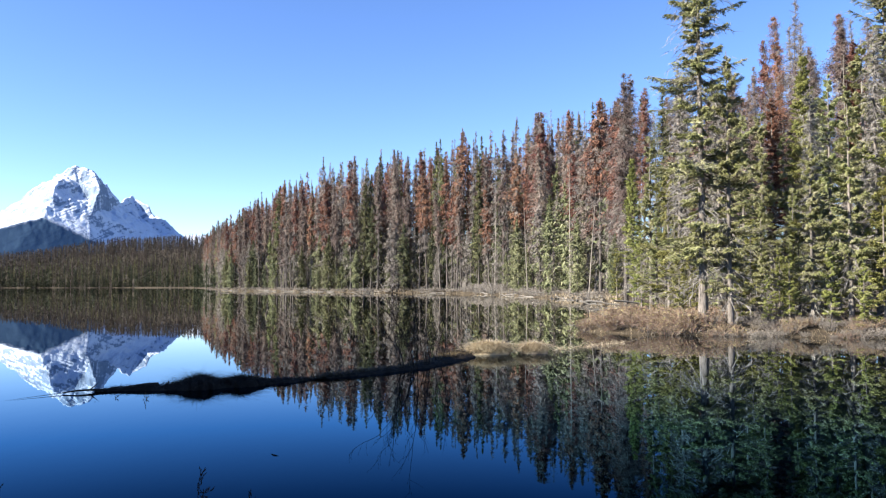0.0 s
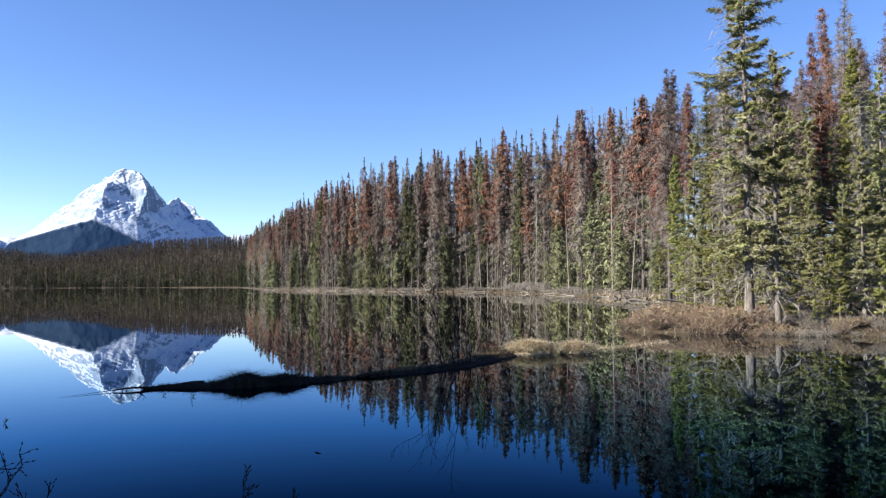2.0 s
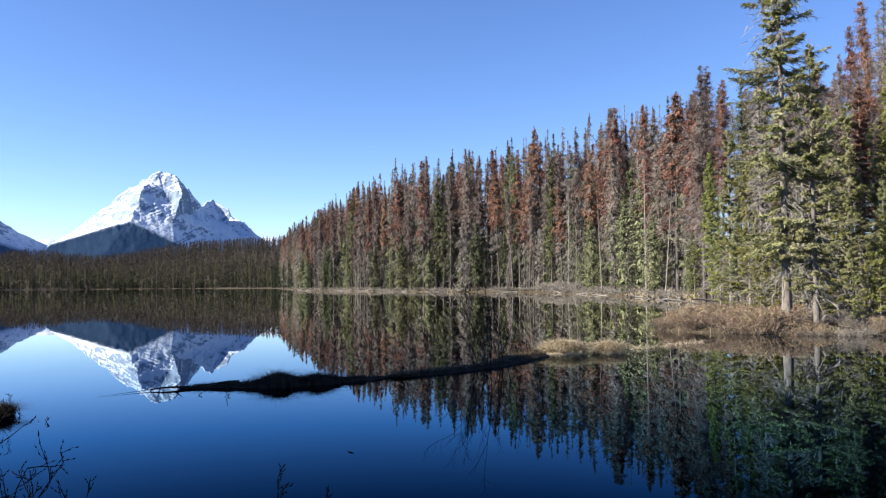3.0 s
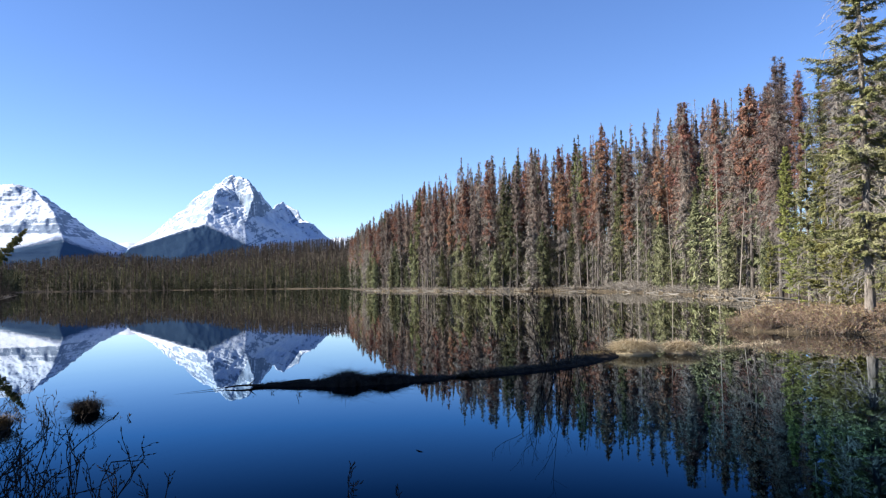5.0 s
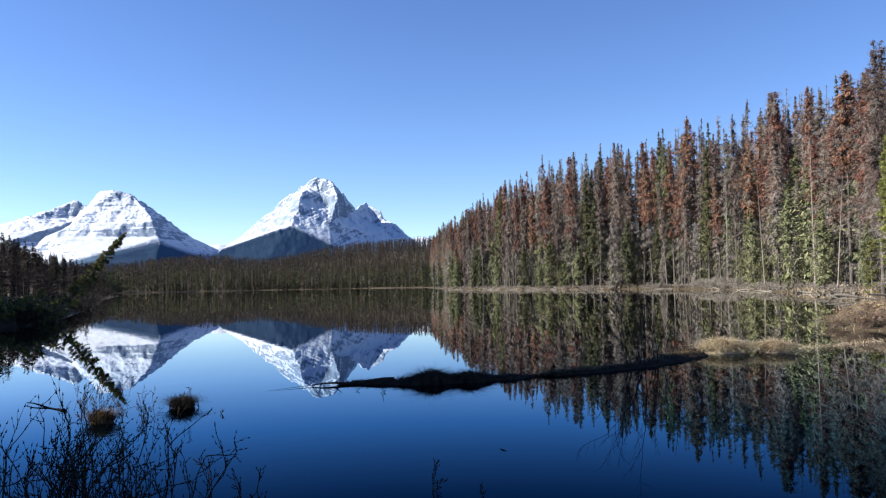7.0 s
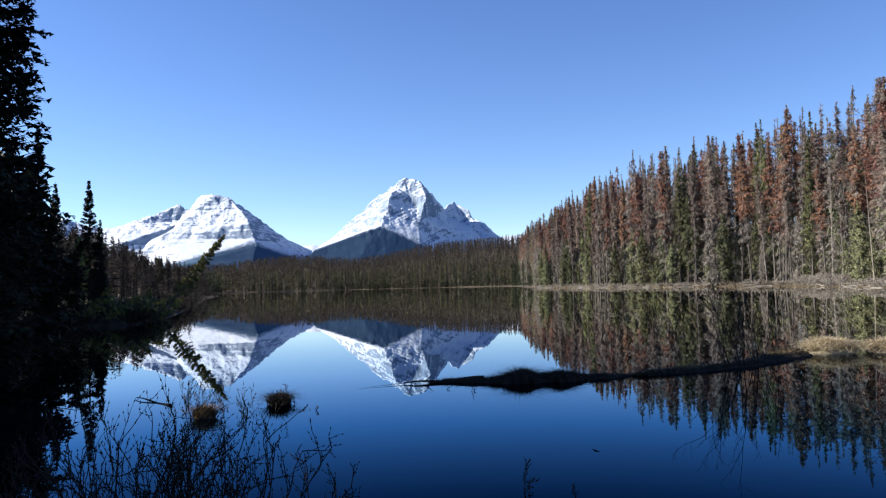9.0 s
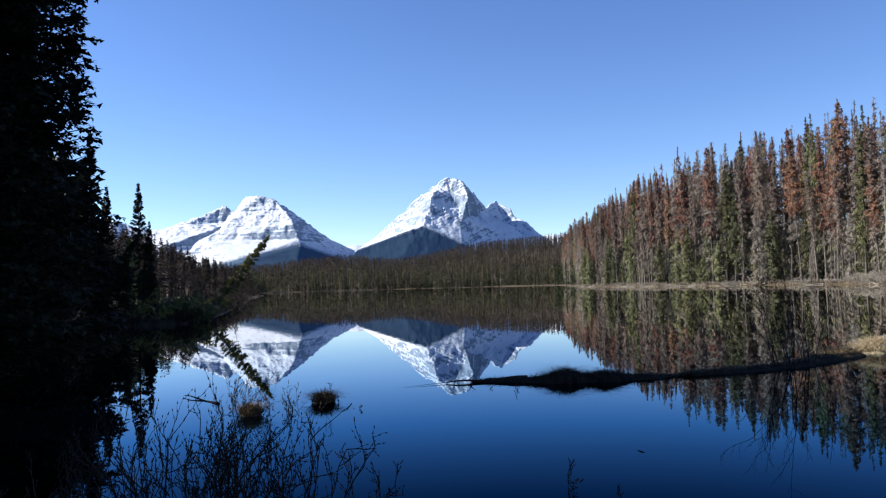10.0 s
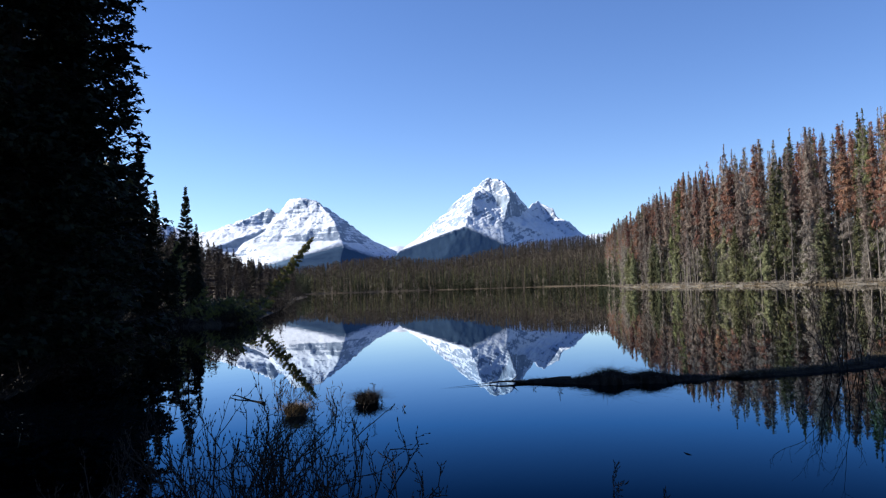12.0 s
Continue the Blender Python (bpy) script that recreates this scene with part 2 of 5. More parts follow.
class Geo:
    """Gathers vertices and faces of one mesh."""

    def __init__(self):
        self.v, self.f, self.n = [], [], 0

    def add(self, v, f):
        self.v.append(np.asarray(v, float))
        self.f.append((np.asarray(f, int) + self.n))
        self.n += len(v)
        return self

    def mesh(self, name, mat, smooth=False):
        me = bpy.data.meshes.new(name)
        v = np.concatenate(self.v)
        me.vertices.add(len(v))
        me.vertices.foreach_set("co", v.astype(np.float32).ravel())
        loops = np.concatenate([f.ravel() for f in self.f])
        sizes = np.concatenate([np.full(len(f), f.shape[1]) for f in self.f])
        me.loops.add(len(loops))
        me.loops.foreach_set("vertex_index", loops.astype(np.int32))
        me.polygons.add(len(sizes))
        me.polygons.foreach_set("loop_start", np.concatenate([[0], np.cumsum(sizes)[:-1]]).astype(np.int32))
        me.polygons.foreach_set("use_smooth", np.full(len(sizes), smooth))
        me.update(calc_edges=True)
        me.validate()
        me.materials.append(mat)
        return me

    def moved(self, m):
        """The same geometry at the pose m."""
        a = np.array(m)
        g = Geo()
        for v, f in zip(self.v, self.f):
            g.v.append(v @ a[:3, :3].T + a[:3, 3])
            g.f.append(f)
        g.n = self.n
        return g

    def thinned(self, seed, share, grow, above=-1.0):
        """Every so many sprays only, each a little larger."""
        if self.f[0].shape[1] != 3 or len(self.v) > 1 or self.n < 400:
            return self
        q = rng_of(seed)
        v = self.v[0].reshape(-1, 3, 3)
        v = v[(q.random(len(v)) < share) & (v[:, :, 2].mean(axis=1) > above)]
        c = v.mean(axis=1, keepdims=True)
        v = (c + (v - c) * grow).reshape(-1, 3)
        return Geo().add(v, np.arange(len(v)).reshape(-1, 3))

    def join(self, other):
        for v, f in zip(other.v, other.f):
            self.v.append(v)
            self.f.append(f + self.n)
        self.n += other.n


def tube(geo, path, radii, sides=6):
    path, radii = np.asarray(path, float), np.asarray(radii, float)
    d = np.gradient(path, axis=0)
    d /= np.linalg.norm(d, axis=1)[:, None] + 1e-9
    ref = np.array([0, 0, 1.0]) if abs(d[0][2]) < 0.8 else np.array([1.0, 0, 0])
    a = np.cross(d, ref)
    a /= np.linalg.norm(a, axis=1)[:, None] + 1e-9
    b = np.cross(d, a)
    w = np.arange(sides) * 2 * np.pi / sides
    ring = a[:, None] * np.cos(w)[None, :, None] + b[:, None] * np.sin(w)[None, :, None]
    v = (path[:, None] + ring * radii[:, None, None]).reshape(-1, 3)
    k, j = np.meshgrid(np.arange(len(path) - 1), np.arange(sides), indexing="ij")
    k, j = k.ravel(), j.ravel()
    n = (j + 1) % sides
    geo.add(v, np.stack([k * sides + j, k * sides + n, (k + 1) * sides + n, (k + 1) * sides + j], 1))


def spikes(geo, a, b, r):
    """Three-sided tapered sticks from a to b."""
    d = b - a
    u = np.cross(d, np.array([0.3, 0.2, 1.0]))
    u /= np.linalg.norm(u, axis=1)[:, None] + 1e-9
    w = np.cross(d, u)
    w /= np.linalg.norm(w, axis=1)[:, None] + 1e-9
    r = np.asarray(r)[:, None]
    v = np.stack([a + u * r, a - u * r * 0.5 + w * r * 0.87, a - u * r * 0.5 - w * r * 0.87, b], 1)
    i = np.arange(len(a))[:, None] * 4
    geo.add(v.reshape(-1, 3), np.concatenate([i + np.array([[0, 1, 3]]), i + np.array([[1, 2, 3]]), i + np.array([[2, 0, 3]])]))


def sprays(geo, c, along, across):
    """Small pointed sprays: centre, half length and half width vectors."""
    v = np.stack([c - along * 0.7 - across, c - along * 0.7 + across, c + along], 1).reshape(-1, 3)
    geo.add(v, np.arange(len(c))[:, None] * 3 + np.arange(3)[None])


def slivers(geo, q, a, b, w):
    """Hair-thin twigs from a to b."""
    s = unit(np.cross(b - a, q.normal(0, 1, a.shape))) * w
    geo.add(np.stack([a - s, a + s, b], 1).reshape(-1, 3), np.arange(len(a))[:, None] * 3 + np.arange(3)[None])


def unit(v):
    return v / (np.linalg.norm(v, axis=-1, keepdims=True) + 1e-9)


def part(name, geo, mat, parent, label="", smooth=False):
    ob = new(name, geo.mesh(name, mat, smooth) if isinstance(geo, Geo) else geo)
    ob.parent = parent
    if label:
        tagged(ob, label)
    return ob


def stuff(name, geo, mat, label, category):
    return tagged(new(name, geo.mesh(name, mat)), label, category, kind="stuff")


# ---- trees ----


def crown_of(seed, h, cf, radius, nbr, per, length, width, droop, power=0.75, ragged=0.35):
    """Branches and sprays of a slender conifer seen from afar."""
    q = rng_of(seed)
    wood, leaf = Geo(), Geo()
    f = cf + (1 - cf) * np.sort(q.random(nbr)) ** 0.8
    g = (f - cf) / (1 - cf)
    gaps = 0.75 + ragged * np.sin(g * 23 + q.random() * 6) * q.random(nbr)
    size = radius * (np.minimum(1, (1 - g) * 2.4 + 0.05) ** (power + 0.15) * np.minimum(1, 0.5 + g * 4) + 0.05) * (1 - ragged + 1.6 * ragged * q.random(nbr)) * gaps
    az = q.random(nbr) * 2 * np.pi
    out = np.stack([np.cos(az), np.sin(az), np.zeros(nbr)], 1)
    tilt = droop + 0.55 * g + q.normal(0, 0.12, nbr)
    base = np.stack([np.zeros(nbr), np.zeros(nbr), f * h], 1)
    tip = base + out * size[:, None] + np.array([0, 0, 1.0]) * (tilt * size)[:, None]
    spikes(wood, base, tip, 0.012 + 0.012 * size)
    t = 0.2 + 0.85 * q.random((nbr, per))
    c = base[:, None] + (tip - base)[:, None] * t[..., None] + q.normal(0, 0.09, (nbr, per, 3)) * (0.25 + 1.1 * size[:, None, None])
    d = unit(unit(tip - base)[:, None] * 0.7 + q.normal(0, 0.45, (nbr, per, 3)) + np.array([0, 0, -0.45]))
    face = out[:, None] + np.array([0, 0, 0.45]) + q.normal(0, 0.42, (nbr, per, 3))
    s = unit(np.cross(face, d))
    k = (0.6 + 0.8 * q.random((nbr, per, 1))) * (0.45 + 0.55 * np.minimum(1, 4 * (1 - g)))[:, None, None]
    sprays(leaf, c.reshape(-1, 3), (d * length * k).reshape(-1, 3), (s * width * k).reshape(-1, 3))
    return wood, leaf


def trunk_of(seed, h, r, sides=6, lean=0.01):
    q = rng_of(seed)
    z = np.linspace(-0.3, h, 9)
    bend = np.cumsum(q.normal(0, lean * h / 9, (9, 2)), axis=0) * 0.5
    bend -= bend[-1] * (z / h)[:, None]
    geo = Geo()
    rad = r * np.maximum(0.05, 1 - np.maximum(z, 0) / h) ** 0.8
    rad[0] *= 1.35
    tube(geo, np.column_stack([bend, z]), rad, sides)
    return geo


class Tree:
    """A kind of tree: its geometry and, once placed, its first object."""

    def __init__(self, name, parts, category, group):
        self.name, self.parts, self.category, self.group, self.first = name, parts, category, group, None

    def place(self, m, label):
        if self.first is None:
            self.first = new(self.name)
            for pname, geo, mat, note in self.parts:
                ob = part(pname, geo, mat, self.first, note, pname == "trunk")
                if pname != "trunk":
                    tagged(ob, kind="stuff")
            self.first.matrix_basis = m
            ob = self.first
        else:
            s = self.first.matrix_basis.to_scale()
            ob = copy_thing(self.first, m @ Matrix.Diagonal((1 / s[0], 1 / s[1], 1 / s[2], 1)))
        return tagged(ob, label, self.category, self.group)


def far_tree(name, seed, h, leafmat, cf, radius, nbr, per, length, width, droop, power=0.75, ragged=0.35, lower=True, group="lakeside forest", bark=None):
    wood, leaf = crown_of(seed, h, cf, radius, nbr, per, length, width, droop, power, ragged)
    parts = [("trunk", trunk_of(seed, h, 0.0085 * h), bark or BARK, ""), ("branchwork", wood, bark or BARK, "")]
    if lower:
        l2 = crown_of(seed + 500, h, 0.05, radius * 0.95, int(nbr * 0.85), per, length * 1.15, width * 0.36, -0.45, 0.3, 0.45)[1]
        parts.append(("dead_brushwood", l2, LEAF_GREY, "bare grey dead lower twigs"))
    parts.append(("crown", leaf, leafmat, ""))
    return Tree(name, parts, "tree", group)


PINES_RED = [far_tree("pine_tree", 10 + k, 20, LEAF_RED, 0.34 + 0.1 * (k % 3), 1.25 + 0.25 * (k % 2), 170, 24, 0.23, 0.050, -0.35, 0.75, 0.55) for k in range(4)]
PINES_BROWN = [far_tree("pine_tree", 30 + k, 20, LEAF_BROWN, 0.25 + 0.1 * (k % 3), 1.2 + 0.25 * (k % 2), 170, 22, 0.23, 0.042, -0.35, 1.0, 0.6) for k in range(4)]
PINES_GREY = [far_tree("dead_pine_tree", 50 + k, 20, LEAF_GREY, 0.10, 1.35, 170, 18, 0.27, 0.027, -0.3, 0.9, 0.6, False) for k in range(3)]
PINES_GREEN = [far_tree("spruce_tree", 70 + k, 20, (LEAF_GREEN, LEAF_DEEP, LEAF_GREEN)[k], 0.12, 1.5, 200, 24, 0.24, 0.050, -0.4, 0.9, 0.4, False) for k in range(3)]
YOUNG = [far_tree("young_spruce_tree", 90 + k, 7, (LEAF_DEEP, LEAF_PALE, LEAF_GREEN, LEAF_PALE, LEAF_PALE)[k], 0.03, 1.0, 150, 20, 0.15, 0.040, -0.25, 1.1, 0.35, False, "young spruces on the shore") for k in range(5)]
GHOSTS = [far_tree("dead_spruce_tree", 95 + k, 7, LEAF_GREY, 0.03, 0.95, 130, 16, 0.17, 0.022, -0.35, 0.9, 0.5, False, "young spruces on the shore") for k in range(2)]
SIDE_RED = [far_tree("pine_tree", 140 + k, 16, LEAF_RED, 0.36 + 0.1 * k, 1.2, 240, 50, 0.11, 0.019, -0.35, 0.6, 0.5) for k in range(2)]
SIDE_BROWN = [far_tree("pine_tree", 150 + k, 16, LEAF_BROWN, 0.3 + 0.1 * k, 1.2, 240, 46, 0.11, 0.017, -0.35, 0.6, 0.5) for k in range(2)]
SIDE_GREY = [far_tree("dead_pine_tree", 160, 16, LEAF_GREY, 0.1, 1.2, 240, 30, 0.16, 0.010, -0.25, 0.55, 0.5, False)]
SIDE_GREEN = [far_tree("spruce_tree", 170, 16, LEAF_GREEN, 0.1, 1.35, 260, 48, 0.11, 0.019, -0.4, 0.9, 0.4, False)]

# ---- the lake's shore: degrees to the left of +y and metres from the viewpoint ----


def at(az, d, z=0.0):
    return np.array([-math.sin(radians(az)) * d, math.cos(radians(az)) * d, z])


SHORE = [(75, 8), (64, 12.5), (58, 15), (54, 21), (52.3, 34), (49.5, 41.5), (46, 41.5), (44.1, 42), (42.6, 48.5), (41.5, 61), (40.7, 82), (39.7, 160), (38.9, 250), (39.5, 420), (38.5, 530),
         (30, 520), (22, 480), (18, 440), (16.9, 330), (15.8, 225), (12, 190), (7.6, 163), (3, 150), (-0.7, 138), (-5, 112), (-9, 84),
         (-12.5, 62), (-13.5, 45), (-11.5, 36), (-10, 30), (-10.4, 26.6), (-14, 25.6), (-20.5, 25.6), (-29, 26), (-40, 25), (-60, 17),
         (-75, 9), (-55, 4.9), (-25, 4.6), (5, 4.4), (35, 4.2), (60, 4.6)]
POLY = np.array([at(a, d)[:2] for a, d in SHORE])


def shore_distance(p):
    """Metres from the shoreline: positive on land, negative on the lake."""
    a, b = POLY, np.roll(POLY, -1, axis=0)
    best = np.full(len(p), 1e9)
    inside = np.zeros(len(p), bool)
    for s, e in zip(a, b):
        d = e - s
        t = np.clip(((p - s) @ d) / (d @ d), 0, 1)
        best = np.minimum(best, np.linalg.norm(p - s - t[:, None] * d, axis=1))
        cross = (s[1] > p[:, 1]) != (e[1] > p[:, 1])
        with np.errstate(divide="ignore", invalid="ignore"):
            xs = s[0] + (p[:, 1] - s[1]) / (e[1] - s[1]) * d[0]
        inside ^= cross & (p[:, 0] < xs)
    return np.where(inside, -best, best)


HILL = np.array([(-60, 30), (10, 40), (16.4, 40), (18.6, 38.5), (20.6, 36.5), (22.7, 34.5), (25, 29.5), (27, 22.5), (29, 18.5), (31, 19.5), (33, 23), (35.8, 21), (38.3, 15), (45, 10), (70, 8)], float)


def step(x, a, b):
    t = np.clip((x - a) / (b - a), 0, 1)
    return t * t * (3 - 2 * t)


def waves(x, y, s):
    return np.sin(x * s + 1.3) * np.cos(y * s * 1.17 + 0.4) + 0.5 * np.sin(x * s * 2.3 + y * s * 1.9) + 0.25 * np.cos(x * s * 4.7 - y * s * 5.1)


def ground_height(p):
    p = np.atleast_2d(np.asarray(p, float))
    s = shore_distance(p)
    r = np.hypot(p[:, 0], p[:, 1])
    az = np.degrees(np.arctan2(-p[:, 0], p[:, 1]))
    land = np.maximum(s, 0)
    h = 0.28 * step(land, 0, 0.9) + 0.02 * np.minimum(land, 10)
    right = step(-az, -17.5, -14) * step(-az, -170, -100) * step(r, 30, 75)
    h = h + right * (0.10 * np.minimum(land, 30) + 0.05 * np.clip(land - 30, 0, 90))
    h = h + step(r, 470, 860) * np.interp(az, HILL[:, 0], HILL[:, 1]) * step(land, 0, 60) * (1 - 0.5 * step(r, 950, 1500))
    h = h + np.minimum(land, 12) / 12 * (0.10 * waves(p[:, 0], p[:, 1], 0.45) + 0.35 * step(r, 40, 120) * waves(p[:, 0], p[:, 1], 0.09))
    h = np.where(s > 0, np.maximum(h, 0.03), 0)
    return np.where(s < 0, -np.minimum(-s * 0.35, 1.6) - 0.02, h)


def ground_at(x, y):
    return float(ground_height([(x, y)])[0])


def build_ground():
    radii = np.concatenate([np.linspace(0.4, 8, 12), np.geomspace(8.5, 430, 120), np.linspace(434, 560, 36), np.geomspace(575, 4700, 50)])
    angles = np.radians(np.concatenate([np.linspace(-40, 66, 330), np.linspace(67, 319, 90)]))
    n, m = len(radii), len(angles)
    rr, aa = np.meshgrid(radii, angles, indexing="ij")
    xy = np.column_stack([(-np.sin(aa) * rr).ravel(), (np.cos(aa) * rr).ravel()])
    v = np.column_stack([xy, ground_height(xy)])
    k, j = np.meshgrid(np.arange(n - 1), np.arange(m), indexing="ij")
    k, j = k.ravel(), j.ravel()
    e = (j + 1) % m
    geo = Geo().add(v, np.stack([k * m + j, (k + 1) * m + j, (k + 1) * m + e, k * m + e], 1)[:, ::-1])
    c = len(v)
    geo.add(np.array([[0, 0, v[:m, 2].mean()]]), np.empty((0, 3), int))
    jj = np.arange(m)
    geo.f.append(np.stack([jj, (jj + 1) % m, np.full(m, c)], 1)[:, ::-1])
    me = geo.mesh("ground", GROUND, True)
    tagged(new("ground", me), "brown forest floor with a pale silty shore round a lake", "ground", kind="structure")


build_ground()

wgeo = Geo()
ang = np.linspace(0, 2 * np.pi, 97)[:-1]
wr = np.array([6, 30, 120, 400, 760.0])
wv = np.concatenate([[[0, 0, 0]]] + [np.column_stack([np.cos(ang) * r, np.sin(ang) * r, np.zeros(96)]) for r in wr])
wgeo.add(wv, np.array([(0, 1 + i, 1 + (i + 1) % 96) for i in range(96)]))
wgeo.f.append(np.array([(1 + k * 96 + i, 1 + (k + 1) * 96 + i, 1 + (k + 1) * 96 + (i + 1) % 96, 1 + k * 96 + (i + 1) % 96) for k in range(4) for i in range(96)]))
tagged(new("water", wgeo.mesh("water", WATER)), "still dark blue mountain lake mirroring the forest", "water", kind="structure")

# ---- mountains: x to the side, y away from the lake, z up, in a frame turned to face them ----
FACING = pose(0, 0, 0, 0, 0, 28.98)


def lattice(i, j, seed):
    """Fixed pseudo-random values between 0 and 1 at whole-numbered places."""
    n = (i.astype(np.int64) * 374761393 + j.astype(np.int64) * 668265263 + seed * 974711) & 0xFFFFFFFF
    n = ((n ^ (n >> 13)) * 1274126177) & 0xFFFFFFFF
    return ((n ^ (n >> 16)) & 0xFFFF) / 65535.0


def rough(x, y, scale, octaves=5, seed=0, gain=0.5):
    """Fractal relief round 0, about -1 to 1."""
    out, amp, tot = np.zeros(len(x)), 1.0, 0.0
    for o in range(octaves):
        u, v = x * scale * 2 ** o + 17.3 * o, y * scale * 2 ** o - 9.1 * o
        i, j = np.floor(u), np.floor(v)
        f, g = u - i, v - j
        f, g = f * f * (3 - 2 * f), g * g * (3 - 2 * g)
        a, b = lattice(i, j, seed + o), lattice(i + 1, j, seed + o)
        c, d = lattice(i, j + 1, seed + o), lattice(i + 1, j + 1, seed + o)
        out += amp * (2 * ((a * (1 - f) + b * f) * (1 - g) + (c * (1 - f) + d * f) * g) - 1)
        tot += amp
        amp *= gain
    return out / tot


def mountain(name, knots, faces, crests, mat, label, x0, x1, depth, front, back, nx, ny, relief, beds, dip=0.0, back_slope=3.0, base=-30):
    """A rock massif: flat faces spanned between knots (x, toward the lake, height), crests that fall away steeply behind,
    then gullies, relief and the steps of the rock beds. beds: (thickness, how far they stand out)."""
    gx, gy = np.meshgrid(np.linspace(x0, x1, nx), np.linspace(-front, back, ny), indexing="ij")
    x, y = gx.ravel(), gy.ravel()
    calm = 0.2 + 0.8 * step(y, -310, -210)
    wx = x + calm * (16 * rough(x, y, 1 / 110, 5, 1) + 4 * rough(x, y, 1 / 25, 3, 2))
    wy = y + calm * (16 * rough(x, y, 1 / 110, 5, 3) + 4 * rough(x, y, 1 / 25, 3, 4))
    h = np.full(len(x), -1e9)
    for line in crests:
        for ka, kb in zip(line, line[1:]):
            (ax, ay, az), (bx, by, bz) = knots[ka], knots[kb]
            d = np.array([bx - ax, ay - by], float)
            t = np.clip(((wx - ax) * d[0] + (wy + ay) * d[1]) / (d @ d), 0, 1)
            h = np.maximum(h, az + t * (bz - az) - back_slope * np.hypot(wx - ax - t * d[0], wy + ay - t * d[1]))
    for face in faces:
        (ax, ay, az), (bx, by, bz), (cx, cy, cz) = (knots[k] for k in face)
        det = (bx - ax) * (ay - cy) - (cx - ax) * (ay - by)
        u = ((wx - ax) * (ay - cy) - (cx - ax) * (wy + ay)) / det
        v = ((bx - ax) * (wy + ay) - (wx - ax) * (ay - by)) / det
        inside = (u >= -0.002) & (v >= -0.002) & (u + v <= 1.002)
        h = np.where(inside, np.maximum(h, az + u * (bz - az) + v * (cz - az)), h)
    amp = np.clip((h - base - 235) / 120, 0.05, 1)
    gully = np.abs(rough(x + 0.3 * y, y * 0.4, 1 / 34, 4, 5))
    h = h + amp * relief * (0.9 * rough(x, y, 1 / 70, 6, 6, 0.55) - 1.1 * gully + 0.22)
    thick, proud = beds
    bed = (h + dip * x + thick * 0.8 * rough(x, y, 1 / 120, 4, 8) + thick * 0.6 * np.sin(h / (2.3 * thick))) / thick
    f = bed - np.floor(bed)
    strong = lattice(np.floor(bed), np.zeros(len(x)), 9) * np.clip(0.7 + 1.6 * rough(x, y, 1 / 60, 4, 10), 0, 1.3)
    h = h + amp * proud * strong * (step(f, 0.55, 1.0) - f)
    v = np.column_stack([x, y + depth, np.maximum(h, base)])
    k, j = np.meshgrid(np.arange(nx - 1), np.arange(ny - 1), indexing="ij")
    k, j = k.ravel(), j.ravel()
    geo = Geo().add(v, np.stack([k * ny + j, (k + 1) * ny + j, (k + 1) * ny + j + 1, k * ny + j + 1], 1))
    ob = new(name, geo.mesh(name, mat, True))
    ob.matrix_basis = FACING
    return tagged(ob, label, "mountain")


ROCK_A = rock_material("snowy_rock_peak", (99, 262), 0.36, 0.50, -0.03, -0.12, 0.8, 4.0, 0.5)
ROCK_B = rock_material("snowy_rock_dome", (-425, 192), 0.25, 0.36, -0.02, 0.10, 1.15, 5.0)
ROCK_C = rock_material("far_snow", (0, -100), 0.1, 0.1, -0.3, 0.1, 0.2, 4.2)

# the pointed peak: a sunlit flank, a front buttress, a couloir beside a bright rib, a shaded face and a second summit behind
PEAK = {"summit": (214, 0, 513), "shoulder": (286, 40, 484), "notch": (226, 3, 507),
        "flank_a": (136, -10, 457), "flank_b": (78, -20, 417), "flank_c": (13, -40, 353), "flank_d": (-53, -60, 303), "flank_e": (-136, -85, 228), "flank_f": (-222, -110, 166), "flank_g": (-360, -130, 100),
        "buttress_a": (183, 40, 451), "buttress_b": (153, 90, 408), "buttress_c": (138, 140, 366), "buttress_d": (109, 200, 310), "buttress_e": (96, 250, 262),
        "couloir_a": (240, 65, 416), "couloir_b": (266, 95, 356), "rib_a": (312, 108, 425), "rib_b": (311, 150, 381), "rib_c": (279, 180, 300),
        "edge_a": (361, -60, 417), "edge_b": (409, -75, 369), "toe_a": (259, 305, 168), "toe_b": (453, 150, 224), "toe_c": (565, 110, 214),
        "second": (475, -200, 411), "second_a": (511, -140, 383), "second_b": (584, -15, 294), "second_c": (636, 85, 226), "second_foot": (512, 25, 231), "second_end": (800, 20, 120),
        "hem": (-180, 335, 162), "spur": (-60, 450, 20), "spur_foot": (-90, 610, -10), "left_foot": (-310, 480, 10), "right_foot": (520, 380, 40), "low_foot": (760, 200, 60)}
